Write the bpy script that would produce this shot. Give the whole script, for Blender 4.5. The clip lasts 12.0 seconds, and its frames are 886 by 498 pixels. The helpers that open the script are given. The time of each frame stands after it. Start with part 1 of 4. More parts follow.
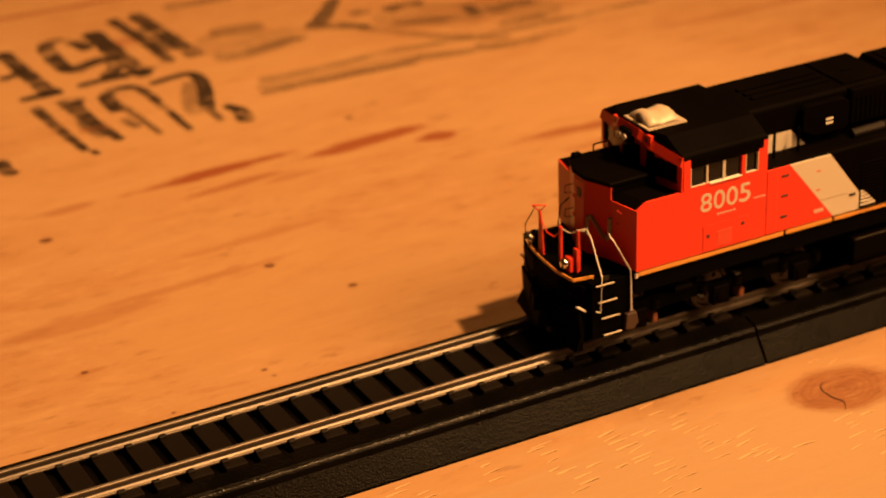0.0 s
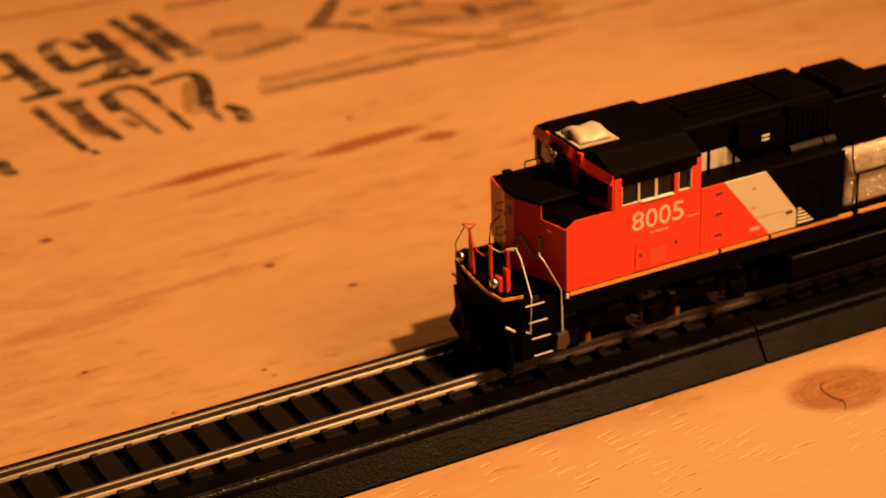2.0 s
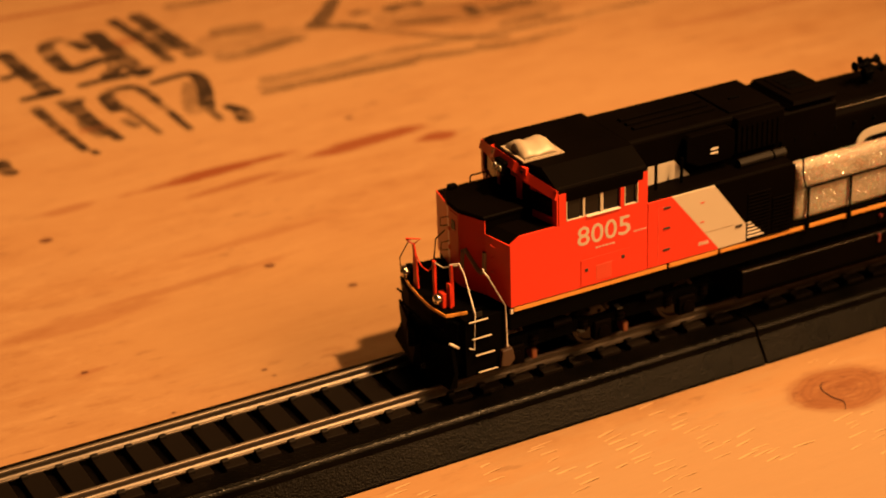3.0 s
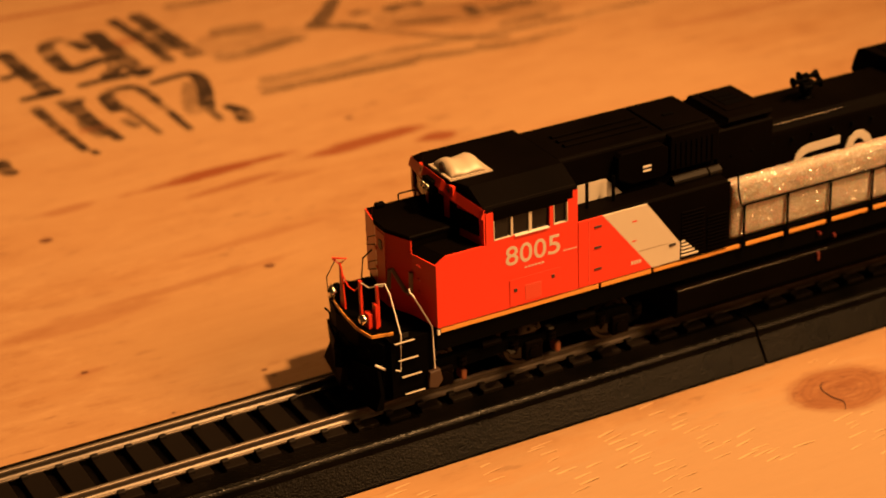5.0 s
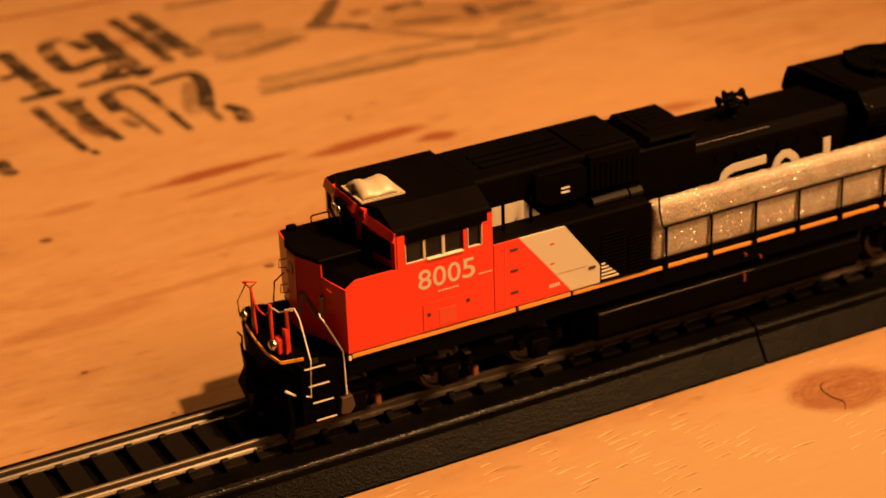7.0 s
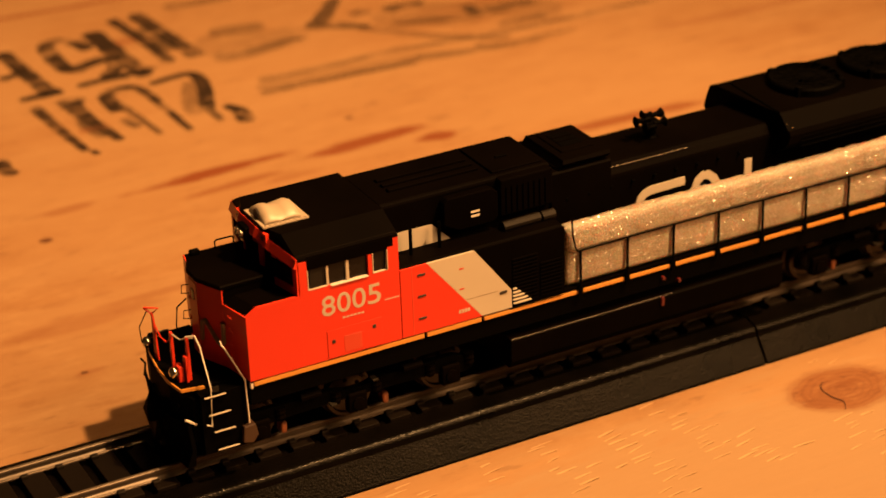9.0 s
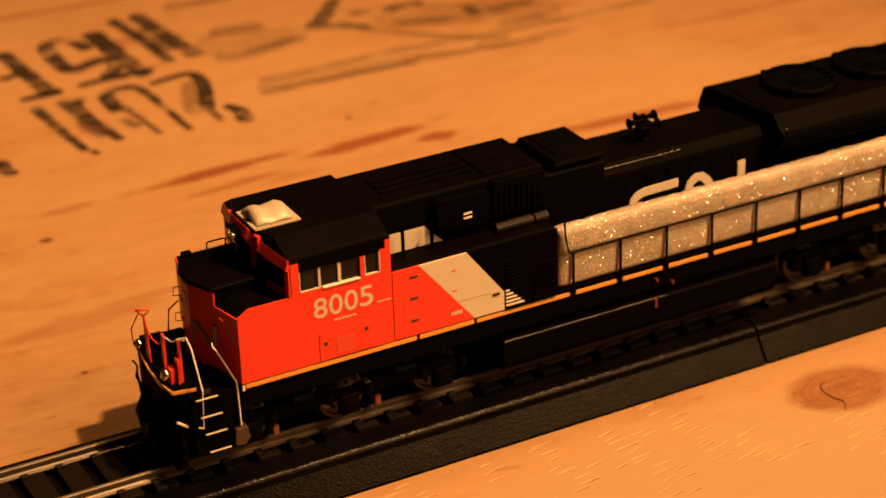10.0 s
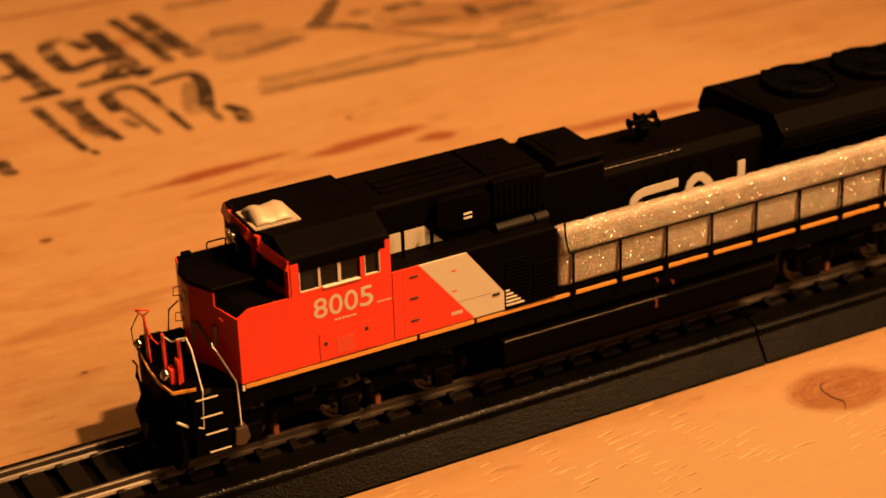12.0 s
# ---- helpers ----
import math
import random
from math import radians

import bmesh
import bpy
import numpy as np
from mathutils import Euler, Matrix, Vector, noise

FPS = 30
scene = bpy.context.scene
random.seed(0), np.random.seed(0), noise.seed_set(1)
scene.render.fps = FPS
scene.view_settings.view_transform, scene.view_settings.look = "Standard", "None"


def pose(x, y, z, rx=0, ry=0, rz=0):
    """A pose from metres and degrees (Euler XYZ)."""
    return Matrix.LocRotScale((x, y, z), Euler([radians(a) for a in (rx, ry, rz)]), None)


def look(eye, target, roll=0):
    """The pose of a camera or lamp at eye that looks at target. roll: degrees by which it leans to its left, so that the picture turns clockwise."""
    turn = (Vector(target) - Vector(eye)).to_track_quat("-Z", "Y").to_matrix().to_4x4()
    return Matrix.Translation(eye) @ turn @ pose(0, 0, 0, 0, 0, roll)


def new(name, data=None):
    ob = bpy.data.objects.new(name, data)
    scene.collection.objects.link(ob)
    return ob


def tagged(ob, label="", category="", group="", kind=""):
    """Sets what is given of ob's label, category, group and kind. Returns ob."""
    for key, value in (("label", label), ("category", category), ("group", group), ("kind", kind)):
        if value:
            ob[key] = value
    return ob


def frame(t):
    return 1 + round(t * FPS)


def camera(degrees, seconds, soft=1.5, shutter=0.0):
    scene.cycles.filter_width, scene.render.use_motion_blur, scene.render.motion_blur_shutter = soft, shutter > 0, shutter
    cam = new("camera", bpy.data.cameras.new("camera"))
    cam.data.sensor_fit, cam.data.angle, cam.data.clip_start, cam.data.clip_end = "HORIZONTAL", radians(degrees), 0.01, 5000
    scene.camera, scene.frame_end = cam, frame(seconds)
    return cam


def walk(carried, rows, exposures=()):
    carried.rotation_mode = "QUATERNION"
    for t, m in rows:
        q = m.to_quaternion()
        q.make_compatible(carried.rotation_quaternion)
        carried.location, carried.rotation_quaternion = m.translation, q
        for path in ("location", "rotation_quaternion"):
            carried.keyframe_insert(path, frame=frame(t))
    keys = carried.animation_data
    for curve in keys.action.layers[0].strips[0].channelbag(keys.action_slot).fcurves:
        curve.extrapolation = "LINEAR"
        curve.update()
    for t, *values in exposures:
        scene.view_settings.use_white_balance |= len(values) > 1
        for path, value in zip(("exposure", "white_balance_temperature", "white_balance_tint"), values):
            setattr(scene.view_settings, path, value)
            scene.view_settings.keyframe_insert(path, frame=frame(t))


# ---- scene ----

# Lengths below are millimetres of the model (1:87), turned into metres by MM.
MM = 0.001
TABLE = 0.0
RAIL = 12.8          # top of rail over the plywood
TRAVEL = [(0.0, 103.0), (0.7, 103.0), (0.8, 101.6), (0.9, 100.1), (1.0, 98.3), (1.5, 90.74), (2.0, 83.5), (2.5, 75.74), (3.0, 68.3),
          (3.2, 65.9), (4.8, 51.6), (5.0, 48.9), (5.5, 43.25), (6.0, 37.6), (6.5, 31.87), (7.0, 26.14), (7.2, 23.9),
          (8.8, 4.6), (9.0, 1.97), (9.1, 0.85), (9.2, 0.0), (12.0, 0.0)]

# ---------------------------------------------------------------- camera
EYE = Vector((-148.7, -403.9, 269.45)) * MM
AIM = EYE + Vector((0.41155, 0.79532, -0.44494)) * 0.47
cam = camera(23.34, 12.0, soft=1.7)
cam.data.dof.use_dof = True
cam.data.dof.focus_distance = 0.485
cam.data.dof.aperture_fstop = 17.0
walk(cam, [(0.0, look(EYE, AIM, -2.04)), (12.0, look(EYE, AIM, -2.04))])

# ---------------------------------------------------------------- light
world = bpy.data.worlds.new("room_air")
scene.world = world
world.use_nodes = True
world.node_tree.nodes["Background"].inputs[0].default_value = (1.0, 0.55, 0.22, 1)
world.node_tree.nodes["Background"].inputs[1].default_value = 0.004
lamp_data = bpy.data.lights.new("tungsten_lamp", "SPOT")
lamp_data.spot_size, lamp_data.spot_blend = radians(23.0), 1.0
lamp_data.shadow_soft_size = 0.03
lamp_data.energy = 498.0
lamp_data.color = (1.0, 0.50, 0.17)
lamp = new("tungsten_lamp", lamp_data)
lamp.matrix_world = look((0.78, -0.68, 1.76), (0.07, 0.085, 0.0))
# added soft fill for the near side; its source is unseen
glow_data = bpy.data.lights.new("near_side_fill", "AREA")
glow_data.shape, glow_data.size = "DISK", 0.8
glow_data.energy, glow_data.color = 60.0, (1.0, 0.48, 0.16)
glow = new("near_side_fill", glow_data)
glow.matrix_world = look((1.0, -1.15, 1.35), (0.1, 0.04, 0.0))
# added overhead fill that lifts the cast shadow, no known fixture
shadow_fill_data = bpy.data.lights.new("shadow_fill", "AREA")
shadow_fill_data.shape, shadow_fill_data.size = "DISK", 0.5
shadow_fill_data.energy, shadow_fill_data.color = 27.0, (1.0, 0.46, 0.14)
shadow_fill_lamp = new("shadow_fill", shadow_fill_data)
shadow_fill_lamp.matrix_world = pose(0.55, 0.45, 2.35)
scene.view_settings.exposure = 0.0


# ---------------------------------------------------------------- material kit
class Nodes:
    """A short way of writing node trees."""

    def __init__(self, name):
        self.mat = bpy.data.materials.new(name)
        self.mat.use_nodes = True
        self.tree = self.mat.node_tree
        self.bsdf = self.tree.nodes["Principled BSDF"]

    def add(self, kind, **props):
        n = self.tree.nodes.new(kind)
        for k, v in props.items():
            setattr(n, k, v)
        return n

    def put(self, socket, value):
        if isinstance(value, bpy.types.NodeSocket):
            self.tree.links.new(value, socket)
        else:
            socket.default_value = value

    def math(self, op, a, b=0.0, clamp=False):
        n = self.add("ShaderNodeMath", operation=op, use_clamp=clamp)
        self.put(n.inputs[0], a)
        self.put(n.inputs[1], b)
        return n.outputs[0]

    def vec(self, op, a, b):
        n = self.add("ShaderNodeVectorMath", operation=op)
        self.put(n.inputs[0], a)
        self.put(n.inputs[1], b)
        return n.outputs["Value"] if op == "LENGTH" else n.outputs[0]

    def place(self):
        return self.add("ShaderNodeTexCoord").outputs["Object"]

    def noise(self, at, scale, detail=4.0, rough=0.55, stretch=(1, 1, 1), warp=0.0):
        n = self.add("ShaderNodeTexNoise")
        self.put(n.inputs["Vector"], self.vec("MULTIPLY", at, stretch))
        n.inputs["Scale"].default_value = scale
        n.inputs["Detail"].default_value = detail
        n.inputs["Roughness"].default_value = rough
        n.inputs["Distortion"].default_value = warp
        return n.outputs[0]

    def span(self, v, a, b, c=0.0, d=1.0):
        n = self.add("ShaderNodeMapRange", interpolation_type="SMOOTHSTEP")
        self.put(n.inputs[0], v)
        for i, x in enumerate((a, b, c, d)):
            n.inputs[i + 1].default_value = x
        return n.outputs[0]

    def mix(self, f, a, b):
        n = self.add("ShaderNodeMix", data_type="RGBA")
        self.put(n.inputs[0], f)
        self.put(n.inputs[6], a)
        self.put(n.inputs[7], b)
        return n.outputs[2]

    def bump(self, height, strength=0.3, depth=0.0002):
        n = self.add("ShaderNodeBump")
        n.inputs["Strength"].default_value = strength
        n.inputs["Distance"].default_value = depth
        self.put(n.inputs["Height"], height)
        self.put(self.bsdf.inputs["Normal"], n.outputs[0])

    def surface(self, colour, rough=0.5, metal=0.0, spec=0.5):
        self.put(self.bsdf.inputs["Base Color"], colour)
        self.put(self.bsdf.inputs["Roughness"], rough)
        self.put(self.bsdf.inputs["Metallic"], metal)
        self.bsdf.inputs["Specular IOR Level"].default_value = spec
        return self.mat


def paint(name, colour, rough=0.45, vary=0.12, metal=0.0, spec=0.5, grain=900.0):
    """Moulded plastic or paint: slight mottling, a fine grain and uneven gloss."""
    k = Nodes(name)
    at = k.place()
    wide = k.noise(at, 45.0, 3.0)
    fine = k.noise(at, grain, 3.0)
    c = (*colour, 1)
    low = (*[x * (1 - vary) for x in colour], 1)
    col = k.mix(k.span(wide, 0.35, 0.65), low, c)
    k.bump(fine, 0.12, 0.00006)
    return k.surface(col, k.math("ADD", k.math("MULTIPLY", wide, 0.18), rough - 0.09), metal, spec)


def plywood():
    """Rotary-cut softwood face: long grain, red-brown pitch streaks, knots."""
    k = Nodes("plywood_face")
    at = k.place()
    wob = k.noise(at, 14.0, 3.0, stretch=(0.35, 1, 1))
    off = k.add("ShaderNodeCombineXYZ")
    k.put(off.inputs[1], k.math("MULTIPLY", k.math("SUBTRACT", wob, 0.5), 0.022))
    p = k.vec("ADD", at, off.outputs[0])
    grain = k.noise(p, 420.0, 5.0, 0.6, stretch=(0.035, 1, 1))
    band = k.noise(p, 38.0, 4.0, 0.55, stretch=(0.10, 1, 1))
    blotch = k.noise(at, 9.0, 4.0, 0.6, stretch=(0.5, 1, 1))
    col = k.mix(k.span(band, 0.32, 0.68), (0.2040, 0.1088, 0.0476, 1), (0.2210, 0.1278, 0.0612, 1))
    col = k.mix(k.math("MULTIPLY", k.span(grain, 0.52, 0.75), 0.14), col, (0.1428, 0.0646, 0.0245, 1))
    col = k.mix(k.math("MULTIPLY", k.span(blotch, 0.48, 0.72), 0.18), col, (0.1938, 0.0938, 0.0367, 1))
    cloud = k.noise(at, 13.0, 4.0, 0.65, stretch=(0.6, 1, 1))
    col = k.mix(k.math("MULTIPLY", k.span(cloud, 0.52, 0.75), 0.28), col, (0.1734, 0.0762, 0.0286, 1))
    speck = k.noise(at, 1100.0, 2.0, 0.6, stretch=(0.5, 1, 1))
    col = k.mix(k.math("MULTIPLY", k.span(speck, 0.58, 0.75), 0.22), col, (0.1360, 0.0612, 0.0231, 1))
    mott = k.noise(p, 150.0, 6.0, 0.75, stretch=(0.35, 1, 1))
    scar = k.noise(at, 330.0, 3.0, 0.6, stretch=(0.22, 1, 1))
    patchy = k.noise(at, 24.0, 3.0, 0.6)
    scars = k.math("MULTIPLY", k.span(scar, 0.59, 0.68), k.span(patchy, 0.46, 0.60))
    col = k.mix(k.math("MULTIPLY", scars, 0.75), col, (0.085, 0.03, 0.011, 1))
    col = k.mix(k.math("MULTIPLY", k.span(mott, 0.52, 0.64), 0.45), col, (0.1496, 0.0666, 0.0252, 1))
    col = k.mix(k.math("MULTIPLY", k.span(mott, 0.48, 0.36), 0.50), col, (0.2516, 0.1530, 0.0762, 1))
    pale = k.noise(at, 5.0, 2.0)
    col = k.mix(k.math("MULTIPLY", k.span(pale, 0.40, 0.60), 0.50), col, (0.2448, 0.1462, 0.0714, 1))
    fray = k.noise(at, 190.0, 6.0, 0.72, stretch=(0.25, 1, 1))
    soft = k.noise(at, 30.0, 3.0, 0.6, stretch=(0.4, 1, 1))

    def patch(col, x, y, rx, ry, tint, amount, turn=0.0, ragged=0.9):
        rot = k.add("ShaderNodeVectorRotate", rotation_type="Z_AXIS")
        k.put(rot.inputs["Vector"], k.vec("SUBTRACT", at, (x * MM, y * MM, 0)))
        rot.inputs["Angle"].default_value = radians(-turn)
        d = k.vec("LENGTH", k.vec("MULTIPLY", rot.outputs[0], (1 / (rx * MM), 1 / (ry * MM), 0)), (0, 0, 0))
        d = k.math("ADD", d, k.math("MULTIPLY", k.math("SUBTRACT", fray, 0.5), ragged * 2.2))
        d = k.math("ADD", d, k.math("MULTIPLY", k.math("SUBTRACT", soft, 0.5), ragged))
        return k.mix(k.math("MULTIPLY", k.span(d, 1.05, 0.55), amount), col, (*tint, 1))

    col = patch(col, 105, -66, 100, 44, (0.222, 0.148, 0.084), 0.75, 0, 0.5)
    col = patch(col, 48, 72, 70, 34, (0.226, 0.130, 0.058), 0.5, 8, 0.6)
    red = (0.125, 0.034, 0.010)
    for x, y, rx, ry, amt, turn in ((65, 161.8, 28, 3.4, 1.0, 3), (115, 157.0, 23, 4.2, 0.95, 3), (137, 149, 8, 4.2, 0.95, 0),
                                    (188, 130, 42, 3.6, 0.75, -3), (214, 116, 50, 3.0, 0.55, -3), (68, 150, 18, 2.6, 0.6, 4), (85, 146, 14, 2.2, 0.4, 0),
                                    (30, 96, 36, 2.4, 0.35, 2), (62, 113, 30, 2.4, 0.3, 2), (-9.5, 63.6, 6, 1.6, 0.42, 6), (18, 160, 10, 3, 0.45, 0),
                                    (-2, 90, 28, 4, 0.30, 3), (75, 329, 55, 2.3, 0.75, -3), (84, 283, 10, 3, 0.7, 0), (46, 214, 6, 3, 0.7, 0),
                                    (240, 250, 60, 5, 0.35, -2), (290, 190, 60, 4, 0.3, -2)):
        col = patch(col, x, y, rx, ry, red, amt, turn)
    for x, y, r in ((54.2, 94.2, 2.1), (69.0, 71.3, 2.0), (5.7, 143.3, 2.4), (-11.1, 63.8, 1.5), (29, 41, 1.1), (1, 33, 0.9), (24, 29, 0.9), (120, 178, 2.0), (30, 37, 0.8)):
        col = patch(col, x, y, r * 0.85, r * 0.68, (0.055, 0.018, 0.007), 0.9, 0, 0.6)

    # the large knot: rings round an eye
    kn = k.vec("MULTIPLY", k.vec("SUBTRACT", at, (147.5 * MM, -42.5 * MM, 0)), (1 / (15.5 * MM), 1 / (11 * MM), 0))
    kd = k.math("ADD", k.vec("LENGTH", kn, (0, 0, 0)), k.math("MULTIPLY", k.math("SUBTRACT", k.noise(at, 130.0, 3.0), 0.5), 0.35))
    rings = k.math("SINE", k.math("ADD", k.math("MULTIPLY", kd, 46.0), k.math("MULTIPLY", k.noise(at, 420.0, 3.0), 4.0)))
    inside = k.span(kd, 1.10, 0.68)
    fleck = k.noise(at, 620.0, 3.0, 0.6, stretch=(0.3, 1, 1))
    col = k.mix(k.math("MULTIPLY", inside, 0.9), col, (0.1400, 0.0540, 0.0190, 1))
    col = k.mix(k.math("MULTIPLY", k.math("MULTIPLY", k.span(fleck, 0.55, 0.68), inside), 0.6), col, (0.0750, 0.0240, 0.0085, 1))
    col = k.mix(k.math("MULTIPLY", k.math("MULTIPLY", k.span(fleck, 0.45, 0.34), inside), 0.4), col, (0.2100, 0.1100, 0.0480, 1))
    col = k.mix(k.math("MULTIPLY", k.math("MULTIPLY", k.span(rings, 0.1, 0.9), inside), 0.36), col, (0.1020, 0.0354, 0.0136, 1))
    col = patch(col, 140.5, -45.0, 7.0, 3.4, (0.120, 0.045, 0.016), 0.45, 10, 1.3)
    col = patch(col, 150.5, -41, 4.5, 2.4, (0.118, 0.042, 0.015), 0.55, 0, 0.7)
    high = k.math("ADD", k.math("MULTIPLY", grain, 0.7), k.math("MULTIPLY", fray, 0.5))
    k.bump(high, 0.5, 0.0003)
    return k.surface(col, k.math("ADD", k.math("MULTIPLY", grain, 0.25), 0.45), 0.0, 0.35)


def ink(name, strength, colour=(0.010, 0.006, 0.0035)):
    """Worn stamping ink with gaps where the wood shows through."""
    k = Nodes(name)
    at = k.place()
    a = k.noise(at, 260.0, 5.0, 0.7, stretch=(0.35, 1, 1))
    b = k.noise(at, 45.0, 3.0)
    cover = k.math("MULTIPLY", k.span(k.math("ADD", a, k.math("MULTIPLY", b, 0.6)), 0.58, 0.87), strength, True)
    k.surface((*colour, 1), 0.75, 0.0, 0.2)
    k.put(k.bsdf.inputs["Alpha"], cover)
    return k.mat


def foam_material():
    k = Nodes("packing_foam")
    at = k.place()
    cells = k.add("ShaderNodeTexVoronoi")
    k.put(cells.inputs["Vector"], at)
    cells.inputs["Scale"].default_value = 2300.0
    wide = k.noise(at, 160.0, 4.0)
    tiny = k.noise(at, 2200.0, 2.0)
    col = k.mix(k.span(wide, 0.3, 0.7), (0.190, 0.162, 0.135, 1), (0.255, 0.220, 0.188, 1))
    k.bump(k.math("ADD", k.math("MULTIPLY", cells.outputs[0], 0.9), k.math("MULTIPLY", tiny, 0.5)), 0.8, 0.00012)
    k.surface(col, 0.5, 0.0, 0.4)
    flake = k.add("ShaderNodeTexVoronoi")
    k.put(flake.inputs["Vector"], at)
    flake.inputs["Scale"].default_value = 2700.0
    tilt = k.vec("MULTIPLY", k.vec("SUBTRACT", flake.outputs["Color"], (0.5, 0.5, 0.5)), (2.0, 2.0, 2.0))
    facet = k.vec("NORMALIZE", k.vec("ADD", k.add("ShaderNodeNewGeometry").outputs["Normal"], tilt), (0, 0, 0))
    k.put(k.bsdf.inputs["Coat Normal"], facet)
    k.put(k.bsdf.inputs["Coat Weight"], k.span(flake.outputs["Distance"], 0.55, 0.2))
    k.bsdf.inputs["Coat Roughness"].default_value = 0.30
    k.bsdf.inputs["Coat IOR"].default_value = 3.2
    k.bsdf.inputs["Subsurface Weight"].default_value = 0.5
    k.bsdf.inputs["Subsurface Scale"].default_value = 0.004
    return k.mat


def roadbed_material():
    k = Nodes("roadbed_plastic")
    at = k.place()
    peb = k.add("ShaderNodeTexVoronoi")
    k.put(peb.inputs["Vector"], at)
    peb.inputs["Scale"].default_value = 2000.0
    wide = k.noise(at, 60.0, 4.0)
    mid = k.noise(at, 500.0, 4.0)
    col = k.mix(k.span(wide, 0.3, 0.7), (0.0007, 0.0006, 0.0005, 1), (0.0018, 0.0014, 0.0011, 1))
    k.bump(k.math("ADD", peb.outputs[0], k.math("MULTIPLY", mid, 0.8)), 0.5, 0.00007)
    return k.surface(col, k.math("ADD", k.math("MULTIPLY", mid, 0.14), 0.13), 0.0, 0.024)


def rail_material():
    k = Nodes("nickel_silver_rail")
    at = k.place()
    drag = k.noise(at, 900.0, 4.0, 0.6, stretch=(0.01, 1, 1))
    dirt = k.noise(at, 120.0, 5.0, 0.65, stretch=(0.3, 1, 1))
    col = k.mix(k.span(dirt, 0.45, 0.75), (0.075, 0.060, 0.048, 1), (0.035, 0.026, 0.020, 1))
    k.bump(drag, 0.15, 0.00005)
    return k.surface(col, k.math("ADD", k.math("MULTIPLY", drag, 0.2), 0.30), 0.35, 0.4)


PLY = plywood()
INK = ink("stamp_ink", 0.92, (0.014, 0.007, 0.0035))
INK_MID = ink("stamp_ink_thin", 0.58, (0.03, 0.018, 0.01))
INK_SMEAR = ink("stamp_ink_smear", 0.16, (0.06, 0.03, 0.014))
INK_FADED = ink("stamp_ink_faded", 0.34, (0.05, 0.028, 0.014))
CRACK = paint("dark_resin_crack", (0.030, 0.008, 0.003), 0.5, 0.2)
IVORY = paint("aged_ivory_plastic", (0.275, 0.23, 0.18), 0.45, 0.12)
FIBRE = paint("pale_torn_fibre", (0.34, 0.225, 0.12), 0.5, 0.1)
FOAM = foam_material()
BED = roadbed_material()
STEEL = rail_material()
TIE = paint("tie_plastic", (0.0034, 0.0021, 0.0014), 0.6, 0.35, spec=0.07)
SPIKE = paint("spike_plastic", (0.006, 0.0045, 0.0035), 0.5, 0.2, spec=0.12)
RED = paint("red_orange_paint", (0.46, 0.0285, 0.0125), 0.35, 0.05, spec=0.2)
CREAM = paint("cream_white_paint", (0.37, 0.33, 0.28), 0.42, 0.06)
BLACK = paint("black_paint", (0.0015, 0.0010, 0.0007), 0.5, 0.3, spec=0.007)
SOOT = paint("flat_black_plastic", (0.0008, 0.0007, 0.0006), 0.6, 0.3, spec=0.015)
YELLOW = paint("yellow_sill_paint", (0.44, 0.20, 0.035), 0.42, 0.06)
WHITE = paint("white_enamel", (0.50, 0.47, 0.43), 0.35, 0.05)
GREY = paint("grey_plastic", (0.011, 0.0095, 0.008), 0.5, 0.2, spec=0.12)
LOGO = paint("weathered_grey_decal", (0.20, 0.15, 0.105), 0.5, 0.2)
MARK = paint("small_dark_decal", (0.012, 0.008, 0.007), 0.5, 0.2)
CHROME = paint("bright_metal", (0.75, 0.70, 0.62), 0.18, 0.05, 1.0)
COPPER = paint("bronze_wheel", (0.24, 0.10, 0.06), 0.28, 0.2, 0.6)
WHEEL = paint("blackened_wheel", (0.02, 0.014, 0.010), 0.35, 0.2, 0.6)
REDDOT = paint("red_fitting", (0.06, 0.004, 0.004), 0.4, 0.05)
REDVENT = paint("dull_red_paint", (0.42, 0.035, 0.014), 0.5, 0.1)
BRACKET = paint("brown_plastic", (0.028, 0.013, 0.007), 0.5, 0.2)
GLASS = paint("smoked_glazing", (0.006, 0.005, 0.0045), 0.15, 0.1, 0.0, 0.15)
WALL = paint("plain_wall_paint", (0.06, 0.055, 0.05), 0.8, 0.1, grain=40.0)
CONCRETE = paint("concrete_floor", (0.03, 0.026, 0.023), 0.8, 0.2, grain=40.0)


# ---------------------------------------------------------------- mesh kit
def part(name, bm, material, parent=None, label="", smooth=False):
    """Links a bmesh (millimetres) as one mesh object under its thing."""
    mesh = bpy.data.meshes.new(name)
    bmesh.ops.scale(bm, vec=(MM, MM, MM), verts=bm.verts)
    bmesh.ops.recalc_face_normals(bm, faces=bm.faces)
    if smooth:
        for f in bm.faces:
            f.smooth = True
    bm.to_mesh(mesh)
    bm.free()
    mesh.materials.append(material)
    ob = new(name, mesh)
    ob.parent = parent
    if label:
        tagged(ob, label)
    return ob


def share(name, mesh, parent, m, label=""):
    ob = new(name, mesh)
    ob.parent = parent
    ob.matrix_basis = m
    if label:
        tagged(ob, label)
    return ob


def at_mm(x, y, z, rx=0, ry=0, rz=0):
    return pose(x * MM, y * MM, z * MM, rx, ry, rz)


